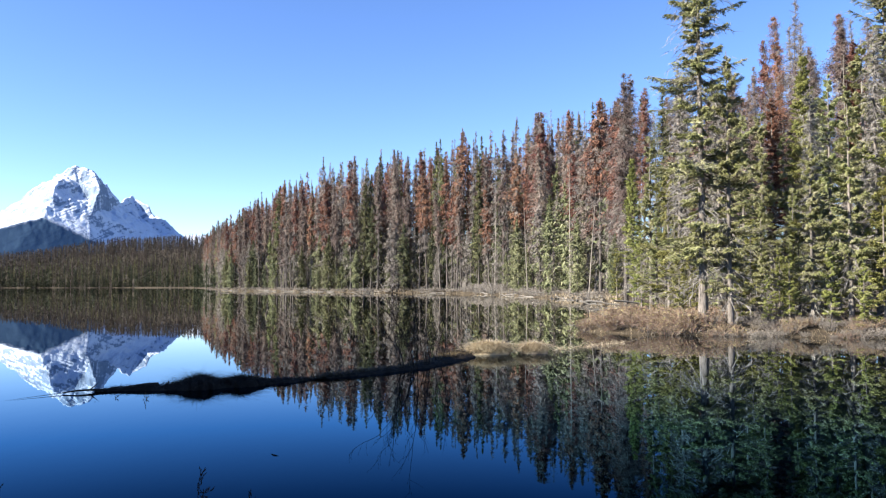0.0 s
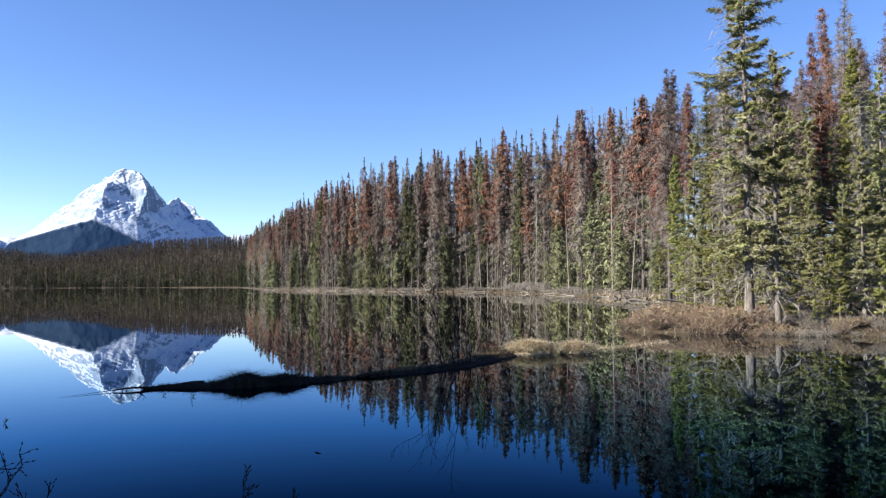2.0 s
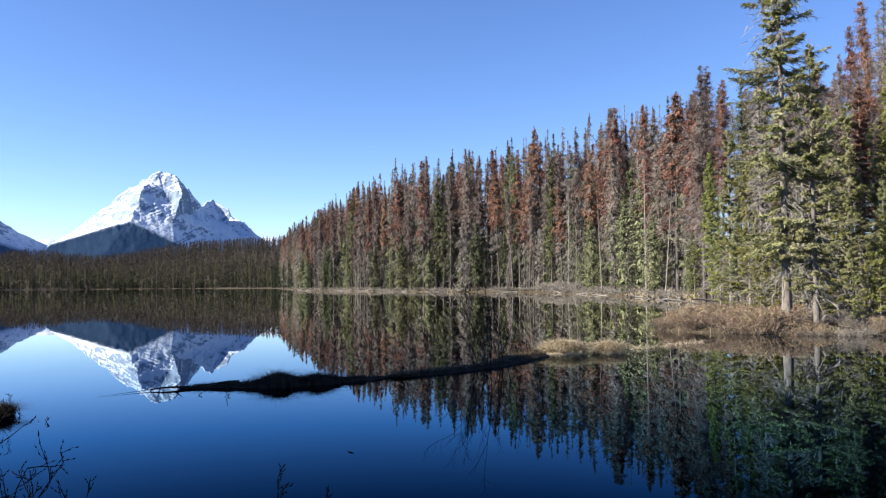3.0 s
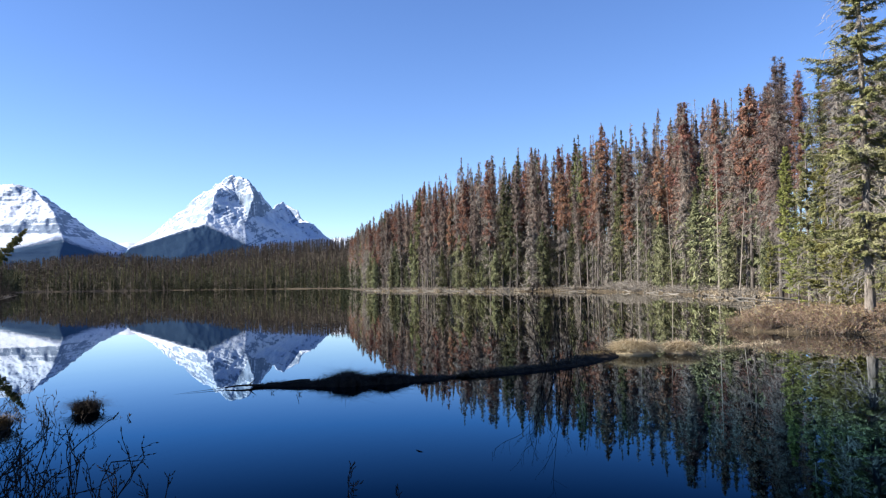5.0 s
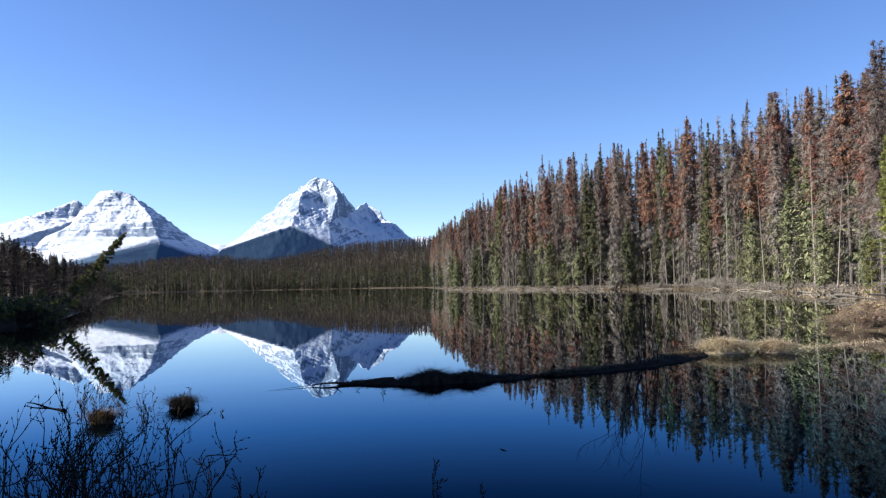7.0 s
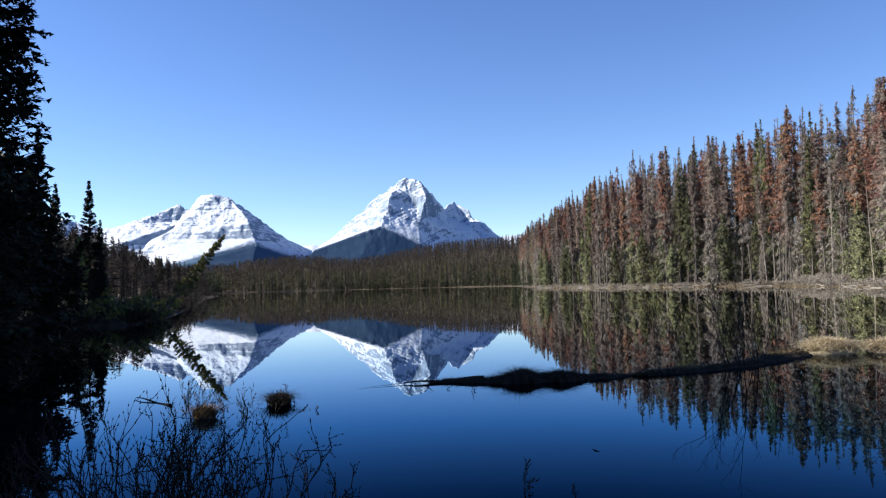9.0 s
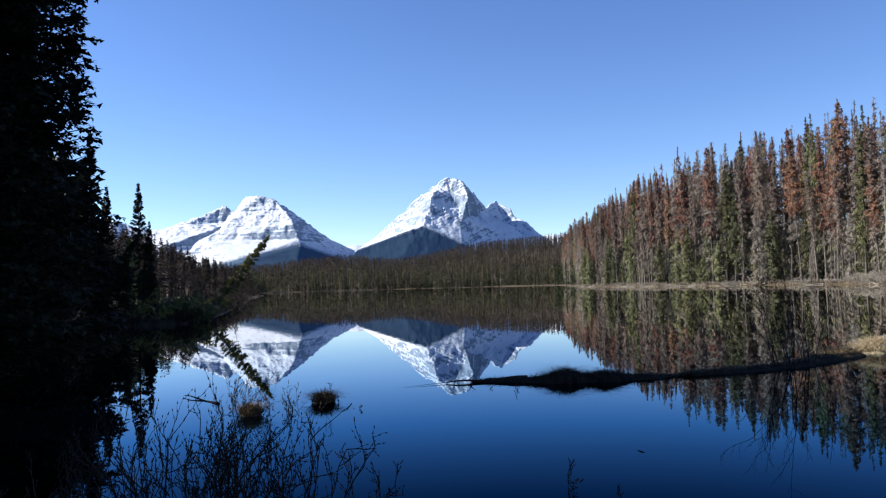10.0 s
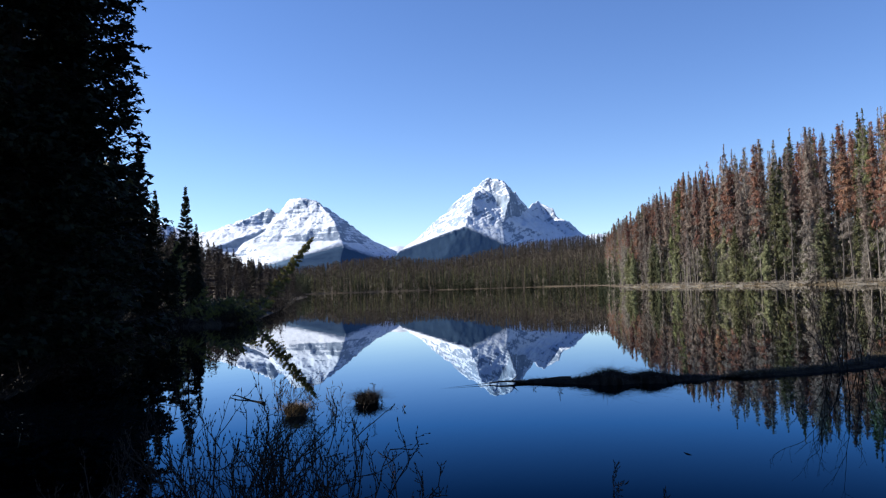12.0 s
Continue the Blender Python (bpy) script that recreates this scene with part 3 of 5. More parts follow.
PEAK_FACES = [f.split() for f in (
    "summit flank_a buttress_a", "flank_a flank_b buttress_a", "flank_b buttress_b buttress_a", "flank_b flank_c buttress_b", "flank_c buttress_c buttress_b", "flank_c flank_d buttress_c",
    "flank_d buttress_d buttress_c", "flank_d flank_e buttress_d", "flank_e buttress_e buttress_d", "flank_e flank_f hem", "flank_e hem buttress_e", "flank_f flank_g left_foot", "flank_f left_foot hem",
    "left_foot spur hem", "hem spur buttress_e", "left_foot spur_foot spur", "summit notch buttress_a", "notch couloir_a buttress_a", "buttress_a couloir_a buttress_b", "buttress_b couloir_a couloir_b",
    "buttress_b couloir_b buttress_c", "buttress_c couloir_b rib_c", "buttress_c rib_c buttress_d", "buttress_d rib_c toe_a", "buttress_d toe_a buttress_e", "buttress_e toe_a spur",
    "notch shoulder couloir_a", "shoulder rib_a couloir_a", "couloir_a rib_a rib_b", "couloir_a rib_b couloir_b", "couloir_b rib_b rib_c", "shoulder edge_a rib_a", "edge_a rib_b rib_a",
    "edge_a edge_b rib_b", "edge_b rib_c rib_b", "edge_b toe_b rib_c", "rib_c toe_b toe_a", "edge_b toe_c toe_b", "toe_a toe_b right_foot", "toe_b toe_c right_foot", "toe_a right_foot spur",
    "spur right_foot spur_foot", "toe_c low_foot right_foot", "edge_b second second_foot", "edge_b second_foot toe_c", "second second_a second_foot", "second_a second_b second_foot",
    "second_b second_c second_foot", "second_foot second_c toe_c", "second_c second_end low_foot", "second_c low_foot toe_c")]
PEAK_CRESTS = [c.split() for c in ("flank_g flank_f flank_e flank_d flank_c flank_b flank_a summit notch shoulder edge_a edge_b second second_a second_b second_c second_end",)]
mountain("mountain", PEAK, PEAK_FACES, PEAK_CRESTS, ROCK_A, "snow-covered rocky pyramid peak above dark wooded slopes", -480, 900, 3600, 620, 420, 400, 280, 17, (17, 9), -0.5)

# the broad mountain: a flat banded top, a sunlit front, a shaded side and a lower summit with a snowy shelf behind
DOME = {"saddle": (-752, -60, 373), "brow": (-730, -90, 420), "top_a": (-710, -90, 437), "top_b": (-661, -60, 438), "top_c": (-573, -20, 423), "knee": (-532, 12, 384),
        "side_a": (-485, -30, 353), "side_b": (-437, -70, 322), "side_c": (-378, -110, 274), "side_d": (-327, -150, 238), "side_e": (-275, -190, 210), "side_f": (-228, -230, 188), "side_g": (-100, -250, 120),
        "rib_a": (-452, 220, 279), "rib_b": (-427, 268, 216), "rib_c": (-411, 320, 181), "left_a": (-765, 110, 285), "left_b": (-870, 150, 224), "left_foot": (-930, 200, 150),
        "wood_foot": (-622, 440, 120), "front_foot": (-420, 475, 60), "right_foot": (-215, 200, 100), "west_foot": (-900, 420, 40),
        "back_a": (-785, -190, 392), "back": (-844, -200, 418), "back_b": (-922, -200, 380), "back_c": (-1068, -200, 324), "back_d": (-1180, -200, 304), "back_e": (-1356, -200, 353), "back_f": (-1640, -200, 280),
        "shelf_a": (-1003, -120, 318), "shelf_b": (-830, -182, 343), "shelf_c": (-1030, -85, 300), "shelf_d": (-812, -60, 312), "low_a": (-1050, 150, 190), "low_b": (-880, 20, 215), "low_c": (-1330, 60, 170)}
DOME_FACES = [f.split() for f in (
    "saddle brow left_a", "brow top_a left_a", "top_a top_b left_a", "top_b rib_a left_a", "top_b top_c rib_a", "top_c knee rib_a", "left_a rib_a left_b", "rib_a rib_b left_b", "rib_b wood_foot left_b",
    "rib_b rib_c wood_foot", "left_b wood_foot left_foot", "knee side_a rib_a", "side_a side_b rib_a", "rib_a side_b rib_b", "side_b side_c rib_b", "rib_b side_c side_d", "rib_b side_d rib_c",
    "rib_c side_d side_e", "rib_c side_e side_f", "rib_c side_f right_foot", "side_f side_g right_foot", "rib_c right_foot front_foot", "rib_c front_foot wood_foot", "wood_foot front_foot west_foot",
    "left_foot wood_foot west_foot", "back_a back shelf_b", "back back_b shelf_b", "back_b shelf_a shelf_b", "back_b back_c shelf_a", "shelf_a shelf_c shelf_b", "shelf_c shelf_d shelf_b",
    "shelf_c low_a shelf_d", "low_a low_b shelf_d", "back_c shelf_c shelf_a", "back_c low_a shelf_c", "back_c back_d low_a", "back_d low_c low_a", "back_d back_e low_c", "back_e back_f low_c",
    "back_a shelf_b saddle", "shelf_b shelf_d saddle", "shelf_d left_a saddle", "shelf_d low_b left_a", "low_b left_b left_a", "low_a left_foot low_b", "low_a west_foot left_foot", "low_c west_foot low_a")]
DOME_CRESTS = [c.split() for c in ("saddle brow top_a top_b top_c knee side_a side_b side_c side_d side_e side_f side_g", "back_a back back_b back_c back_d back_e back_f")]
mountain("mountain", DOME, DOME_FACES, DOME_CRESTS, ROCK_B, "broad snow-covered mountain with banded cliffs", -1720, -60, 3560, 480, 360, 410, 205, 13, (11, 8), -0.04)
FAR = {"a": (-900, 0, 200), "b": (-420, 0, 228), "c": (-260, 0, 246), "d": (-120, 0, 232), "e": (300, 0, 200), "f": (700, 0, 262), "g": (860, 0, 282), "h": (960, 0, 274), "i": (1300, 0, 240)}
mountain("mountain", FAR, [], ["abcdefghi"], ROCK_C, "far snowy ridge in the gap between the peaks", -900, 1300, 4400, 300, 150, 160, 30, 12, (20, 4), 0.0, 0.5)

# ---- far wooded hill across the lake ----


def simple_tree(q, n=54, h=13.0, r=1.25):
    """A slender far-off conifer of a few sprays."""
    g = Geo()
    z = h * (0.08 + 0.9 * q.random(n))
    rad = r * (1 - z / h) ** 0.8 * (0.2 + 0.8 * q.random(n)) + 0.05
    az = q.random(n) * 2 * np.pi
    c = np.column_stack([np.cos(az) * rad, np.sin(az) * rad, z])
    d = unit(np.column_stack([np.cos(az) * 0.45, np.sin(az) * 0.45, q.normal(-0.2, 1.0, n)]))
    s = unit(np.cross(np.column_stack([np.cos(az), np.sin(az), np.full(n, 0.45)]) + q.normal(0, 0.4, (n, 3)), d))
    k = (0.5 + 0.7 * q.random((n, 1)))
    sprays(g, c, d * 0.7 * k, s * 0.21 * k)
    spikes(g, np.array([[0, 0, -0.5]]), np.array([[0, 0, h]]), [0.14])
    return g


q = rng_of(5)
SIMPLE = [simple_tree(q) for k in range(14)]


def forest_mass(seed, spots, heights):
    q = rng_of(seed)
    g = Geo()
    z = ground_height(spots)
    for (x, y), gz, hh in zip(spots, z, heights):
        k = hh / 13.0
        g.join(SIMPLE[q.integers(14)].moved(pose(x, y, gz - 0.2, 0, 0, q.random() * 360) @ Matrix.Diagonal((0.8 * k + 0.3, 0.8 * k + 0.3, k, 1))))
    return g


def scatter(seed, n, az0, az1, r0, r1, smin, smax=1e9):
    q = rng_of(seed)
    az = np.radians(az0 + (az1 - az0) * q.random(n))
    r = np.sqrt(r0 ** 2 + (r1 ** 2 - r0 ** 2) * q.random(n))
    p = np.column_stack([-np.sin(az) * r, np.cos(az) * r])
    s = shore_distance(p)
    return p[(s > smin) & (s < smax)]


spots = scatter(21, 5000, 12, 44, 430, 900, 8)
stuff("far_forest", forest_mass(3, spots, 11 + 4.5 * rng_of(4).random(len(spots))), LEAF_FAR, "dense brown and green conifer forest on a far hillside", "forest")

spots = scatter(28, 7000, 13, 42, 425, 760, 8, 150)[:1100]
stuff("far_forest", forest_mass(29, spots, 7.5 + 5 * rng_of(30).random(len(spots))), LEAF_OLIVE, "olive green spruces low on the far hillside", "forest")

spots = np.concatenate([scatter(22, 9000, 14.5, 41, 425, 620, 1.5, 9)[:420], scatter(23, 6000, 16.3, 18.5, 230, 440, 0.5, 30)[:60]])
stuff("far_forest", forest_mass(6, spots, 6 + 7.5 * rng_of(7).random(len(spots))), LEAF_SHORE, "dark green conifers along the far shore", "forest")

spots = np.concatenate([scatter(24, 30000, 14.5, 41, 425, 620, 1.6, 8)[:420], scatter(25, 30000, 21.8, 30.8, 425, 620, 0.1, 4)[:260]])
stuff("brush", forest_mass(26, spots, 2.2 + 3.5 * rng_of(27).random(len(spots))), LEAF_SHORE, "dark young growth along the far shore", "brush")

# ---- the forest on the lit shore ----
CANOPY = np.array([(-45, 17), (-29.5, 17.4), (-27, 16.4), (-25, 16.4), (-23, 15.6), (-21.9, 14.4), (-15.6, 13.2), (-13.3, 13.2), (-11.5, 11.9), (-9, 12.0), (-6, 11.7), (-3, 11.1),
                   (-0.7, 10.7), (2.9, 10.2), (5.2, 9.5), (7.7, 8.7), (9.3, 7.9), (11.1, 7.1), (12.5, 6.3), (14.5, 5.2), (16.2, 3.9), (17.2, 3.3), (19.5, 2.4)], float)


def upright(x, y, z, k, q, wide=1.0):
    return pose(x, y, z, q.normal(0, 1.2), q.normal(0, 1.2), q.random() * 360) @ Matrix.Diagonal((k * wide, k * wide, k, 1))


KINDS = [(PINES_RED, 20, "beetle-killed pine with rust-red needles on the shore"), (PINES_BROWN, 20, "dying pine with grey-brown needles in a dense stand"),
         (PINES_GREY, 20, "bare grey dead pine standing in the forest"), (PINES_GREEN, 20, "tall dark green spruce among dead pines")]


SIDE = [(SIDE_RED, 16, KINDS[0][2]), (SIDE_BROWN, 16, KINDS[1][2]), (SIDE_GREY, 16, KINDS[2][2]), (SIDE_GREEN, 16, KINDS[3][2])]


def shore_forest(seed, spots, cap, kinds, share):
    """Trees whose tops make the sloping skyline of the stand. The first rows are things; the rows behind are one mass for each kind."""
    q = rng_of(seed)
    z = ground_height(spots)
    s = shore_distance(spots)
    r = np.hypot(spots[:, 0], spots[:, 1])
    az = np.degrees(np.arctan2(-spots[:, 0], spots[:, 1]))
    top = r * np.tan(np.radians(np.interp(az, CANOPY[:, 0], CANOPY[:, 1]))) + EYE
    order = np.argsort(s)
    mass = {}
    for n, i in enumerate(order):
        room = top[i] - z[i]
        hh = min(room * 1.07, 29) * (1.0 - 0.46 * q.random() ** 1.4) * (1.09 if q.random() < 0.1 else 1)
        if hh < 4:
            continue
        kind = q.choice(4, p=(0.25, 0.36, 0.25, 0.14))
        trees, nominal, label = kinds[kind]
        tree = trees[q.integers(len(trees))]
        k = hh / nominal
        m = upright(*spots[i], z[i] - 0.1, k, q, (0.5 / k + 0.5) * (0.75 + 0.4 * q.random()))
        if n < cap:
            tree.place(m, label)
        else:
            for pname, geo, mat, note in tree.parts:
                if pname not in ("branchwork", "dead_brushwood"):
                    mass.setdefault(mat.name, (Geo(), mat))[0].join((geo if pname == "trunk" else geo.thinned(n, share, 0.4 / share ** 0.5 + 0.6, 0.4 * nominal)).moved(m))
    names = {"shade_painted_needles": ("forest_crowns", "dark crowns deeper in the stand"), "grey_bark": ("forest_trunks", "grey trunks of the pines deeper in the stand"), "red_needles": ("forest_crowns", "rust-red crowns deeper in the stand"),
             "brown_needles": ("forest_crowns", "grey-brown crowns deeper in the stand"), "dead_twigs": ("forest_twigs", "grey dead twigs deeper in the stand"),
             "deep_green_needles": ("forest_crowns", "deep green spruce crowns deeper in the stand"), "spruce_needles": ("forest_crowns", "green spruce crowns deeper in the stand")}
    for key, (geo, mat) in mass.items():
        nm, lb = names[key]
        stuff(nm, geo, mat, lb, "forest")


front = np.concatenate([scatter(41, 60000, -13.5, 16.8, 55, 300, 2.5, 34), scatter(45, 9000, 15.5, 17.0, 225, 460, 2.5, 60)])
keep, cell = [], set()
for i, (x, y) in enumerate(front):
    c = (int(x // 2.3), int(y // 2.3))
    if c not in cell:
        cell.add(c)
        keep.append(i)
front = front[keep]
front = front[rng_of(8).permutation(len(front))[:1250]]
shore_forest(42, front, 295, KINDS, 0.21)
side = scatter(43, 3000, -46, -13.5, 40, 75, 3)
side = side[rng_of(9).permutation(len(side))[:118]]
shore_forest(44, side, 95, SIDE, 0.22)

# young green spruces along the water
q = rng_of(51)
edge = scatter(52, 60000, -13, 16.5, 60, 260, 0.6, 10)
edge = edge[rng_of(53).permutation(len(edge))[:235]]
for x, y in edge:
    hh = 3.5 + 10.5 * q.random() ** 1.1
    m = upright(x, y, ground_at(x, y) - 0.1, hh / 7, q, 1.0)
    if q.random() < 0.27:
        GHOSTS[q.integers(2)].place(m, "dead grey young spruce at the water's edge")
    else:
        YOUNG[q.integers(5)].place(m, "young green spruce at the water's edge")

# shorter spruces under the pines
q = rng_of(54)
under = scatter(55, 60000, -13, 16.8, 62, 290, 3, 30)
under = under[rng_of(56).permutation(len(under))[:270]]
low_green = {}
for n, (x, y) in enumerate(under):
    m = upright(x, y, ground_at(x, y) - 0.1, (6 + 9 * q.random()) / 7, q, 0.75)
    for pname, geo, mat, note in (YOUNG[0], YOUNG[2], YOUNG[0], GHOSTS[0], GHOSTS[1])[q.integers(5)].parts:
        if pname == "crown":
            low_green.setdefault(mat.name, (Geo(), mat))[0].join(geo.thinned(n, 0.2, 1.5).moved(m))
for geo, mat in low_green.values():
    stuff("forest_undergrowth", geo, mat, "dead grey twigs under the pines" if mat is LEAF_GREY else "shorter green spruces under the dead pines", "forest")

# ---- near trees ----


def near_spruce(seed, h, radius, cf=0.06, whorls=None, twigs=13, per=4, droop=-0.35, leaf_len=0.07, leaf_w=0.014, thin=1.0, power=0.7, rag=1.0, foot=0.55):
    """A spruce seen close: drooping limbs, side twigs and needle sprays."""
    q = rng_of(seed)
    n = int((whorls or h * 15.5) * thin)
    twigs = twigs if whorls else int(twigs * 1.5)
    wood, leaf = Geo(), Geo()
    tiers = max(8, n // 5)
    f = cf + (0.985 - cf) * np.sort(np.clip((q.integers(0, tiers, n) + 0.5 + q.normal(0, 0.26, n)) / tiers, 0.001, 1)) ** 0.9
    g = (f - cf) / (1 - cf)
    size = radius * ((1 - g) ** power * np.minimum(1, foot + 3 * g) + 0.05) * (1 - 0.5 * rag + 0.8 * rag * q.random(n) ** 1.6) * (1 - 0.18 * rag + 0.25 * rag * np.sin(g * 31 + seed))
    az = q.random(n) * 2 * np.pi
    out = np.stack([np.cos(az), np.sin(az), np.zeros(n)], 1)
    base = np.stack([np.zeros(n), np.zeros(n), f * h], 1)
    dr = droop * (1 - g) ** 0.8 + 0.45 * g + q.normal(0, 0.1, n)
    ts = np.linspace(0, 1, 4)

    def on(t):
        return base[:, None] + out[:, None] * (size[:, None] * t)[..., None] + np.array([0, 0, 1.0]) * (size[:, None] * (dr[:, None] * t * 1.5 + (0.25 - 0.5 * dr[:, None]) * t * t))[..., None]
    spine = on(np.broadcast_to(ts, (n, 4)))
    for k in range(n):
        tube(wood, spine[k], (0.010 + 0.013 * size[k]) * (1 - 0.85 * ts), 3)
    t = 0.12 + 0.88 * q.random((n, twigs)) ** 0.8
    root = on(t)
    side = np.cross(out, np.array([0, 0, 1.0]))
    sgn = np.where(q.random((n, twigs)) < 0.5, -1, 1)[..., None]
    d = unit(out[:, None] * 0.75 + side[:, None] * sgn * (0.3 + 0.8 * q.random((n, twigs, 1))) + np.array([0, 0, 1.0]) * q.normal(-0.25, 0.17, (n, twigs, 1)))
    ln = (0.10 * np.minimum(1, 0.25 + size[:, None]) + 0.30 * size[:, None] * (1 - t * 0.75) * (0.5 + q.random((n, twigs))))[..., None]
    slivers(wood, q, root.reshape(-1, 3), (root + d * ln).reshape(-1, 3), 0.008)
    u = (np.arange(per) + q.random((n, twigs, per))) / per
    c = root[:, :, None] + (d * ln)[:, :, None] * u[..., None] + q.normal(0, 0.018, (n, twigs, per, 3))
    e = unit(d[:, :, None] + q.normal(0, 0.45, (n, twigs, per, 3)))
    s = unit(np.cross(out[:, None, None] * 0.6 + np.array([0, 0, 0.8]) + q.normal(0, 0.4, (n, twigs, per, 3)), e))
    k = (0.7 + 0.6 * q.random((n, twigs, per, 1))) * (0.4 + 0.6 * np.minimum(1, 6 * (1 - g)))[:, None, None, None]
    sprays(leaf, c.reshape(-1, 3), (e * leaf_len * k).reshape(-1, 3), (s * leaf_w * k).reshape(-1, 3))
    return wood, leaf


def dead_skirt(seed, h, top, radius, n=130, twigs=14):
    """Bare grey drooping twigs on the lower trunk."""
    q = rng_of(seed)
    geo = Geo()
    z = h * (0.09 + top * q.random(n))
    az = q.random(n) * 2 * np.pi
    out = np.column_stack([np.cos(az), np.sin(az), -0.25 - 0.5 * q.random(n)])
    L = radius * (0.4 + 0.6 * q.random(n))
    base = np.column_stack([np.zeros(n), np.zeros(n), z])
    tip = base + out * L[:, None]
    spikes(geo, base, tip, np.full(n, 0.014))
    t = 0.25 + 0.75 * q.random((n, twigs, 1))
    r = base[:, None] + (tip - base)[:, None] * t
    d = unit(out[:, None] + q.normal(0, 0.7, (n, twigs, 3)) + np.array([0, 0, -0.5]))
    slivers(geo, q, r.reshape(-1, 3), (r + d * (0.12 + 0.3 * q.random((n, twigs, 1)))).reshape(-1, 3), 0.010)
    return geo


def near_tree(name, seed, h, radius, leafmat, group, skirt=0.0, r=None, bark=None, **kw):
    wood, leaf = near_spruce(seed, h, radius, **kw)
    parts = [("trunk", trunk_of(seed, h, r or 0.011 * h, 10, 0.012), bark or BARK_PALE, ""), ("branchwork", wood, bark or BARK_PALE, ""), ("crown", leaf, leafmat, "")]
    if skirt:
        parts.append(("dead_brushwood", dead_skirt(seed + 7, h, skirt, radius * 0.85, int(24 * h * skirt)), LEAF_TWIG, "bare grey dead lower twigs"))
    return Tree(name, parts, "tree", group)


def stand(tree, az, d, label, turn=0, k=1.0, tilt=(0, 0), z=None):
    x, y, _ = at(az, d)
    gz = max(ground_at(x, y), 0.02) if z is None else z
    return tree.place(pose(x, y, gz, tilt[0], tilt[1], turn) @ Matrix.Scale(k, 4), label)


BANK = "trees on the near bank"
big = near_tree("spruce_tree", 201, 16.5, 1.55, LEAF_LICHEN, BANK, 0.78, 0.155, cf=0.14, twigs=26, per=11, droop=-0.62, power=0.16, rag=1.25)
stand(big, -18.46, 26.7, "tall lichen-grey spruce standing in a bank of shrubs", 40, 0.88)
slim = near_tree("spruce_tree", 202, 9.6, 1.25, LEAF_LICHEN, BANK, 0.3, 0.10, cf=0.12, twigs=19, per=9, power=0.6)
stand(slim, -20.25, 26.4, "slender grey-green spruce beside a taller one", 10, 0.92)
bushy = near_tree("spruce_tree", 203, 6.2, 1.35, LEAF_YELLOW, BANK, 0, 0.07, cf=0.03, twigs=19, per=9)
stand(bushy, -16.2, 34, "bushy yellow-green young spruce", 0)
stand(bushy, -21.6, 31, "bushy yellow-green young spruce", 120, 0.6)
stand(bushy, -24.6, 30, "bushy yellow-green young spruce", 220, 0.62)
yel = near_tree("spruce_tree", 204, 15, 1.5, LEAF_YELLOW, BANK, 0.3, 0.15, cf=0.2, twigs=22, per=10, power=0.72, whorls=330, rag=0.45, bark=BARK)
stand(yel, -25.1, 43, "tall yellow-green spruce in front of dead pines", 80, 0.84)
mid = near_tree("spruce_tree", 205, 11, 1.5, LEAF_LICHEN, BANK, 0.3, 0.13, cf=0.08, twigs=19, per=9, power=0.6)
stand(mid, -22.4, 34, "grey-green spruce on the bank", 0, 0.75)
stand(bushy, -31.0, 28, "large bushy yellow-green spruce on the bank", 200, 1.32)
stand(slim, -26.6, 32, "slender grey-green spruce with drooping dead twigs", 190, 0.95)
stand(slim, -28.6, 35, "slender grey-green spruce with drooping dead twigs", 290, 1.15)
stand(big, -29.9, 40, "tall lichen-grey spruce among dead pines", 250, 0.9)
stand(yel, -13.75, 54, "thin yellow-green spruce beside a dying pine", 20, 0.66)
stand(SIDE_BROWN[0], -13.25, 56, "tall dying pine with grey-brown needles", 0, 1.02)
for a, d, k, tr, lab in [(-15.0, 40, 0.8, mid, "green spruce behind the shrubs"), (-17.3, 39, 1.0, slim, "slender grey-green spruce behind a taller one"), (-19.4, 36, 0.75, slim, "grey-green spruce behind the shrubs"),
                         (-21.2, 38, 0.95, slim, "grey-green spruce with drooping dead twigs"), (-23.8, 36, 0.8, slim, "grey-green spruce with drooping dead twigs"), (-25.8, 36, 0.8, mid, "grey-green spruce on the bank"),
                         (-27.6, 31, 0.62, bushy, "bushy yellow-green young spruce"), (-29.6, 30, 0.9, bushy, "bushy yellow-green young spruce"), (-33.5, 31, 1.0, slim, "slender grey-green spruce on the bank"),
                         (-30.6, 34, 1.2, slim, "slender grey-green spruce with drooping dead twigs"), (-14.3, 46, 0.7, bushy, "bushy yellow-green young spruce"), (-18.0, 33, 0.5, bushy, "bushy yellow-green young spruce")]:
    stand(tr, a, d, lab, 77 * d, k)
for a, d, k, tr in [(-16.6, 31, 0.36, mid), (-17.6, 30.2, 0.45, bushy), (-19.3, 30.5, 0.34, mid), (-20.9, 29.8, 0.42, bushy), (-22.3, 30.3, 0.40, mid), (-23.4, 29.6, 0.40, bushy), (-24.3, 31.2, 0.44, mid), (-26.2, 30.0, 0.38, mid),
                    (-27.1, 29.3, 0.36, bushy), (-28.3, 31, 0.45, mid), (-15.4, 36, 0.42, mid), (-30.3, 29.2, 0.4, mid), (-13.9, 52, 0.6, bushy), (-12.6, 64, 0.7, bushy)]:
    stand(tr, a, d, "young spruce filling the gap between older trees", 53 * d, k)
stand(slim, -27.7, 27.6, "slender grey-green spruce at the front of the bank", 140, 0.8)
stand(slim, -25.4, 27.4, "slender grey-green spruce at the front of the bank", 20, 0.62)
stand(bushy, -29.6, 27.3, "bushy yellow-green young spruce", 75, 0.75)
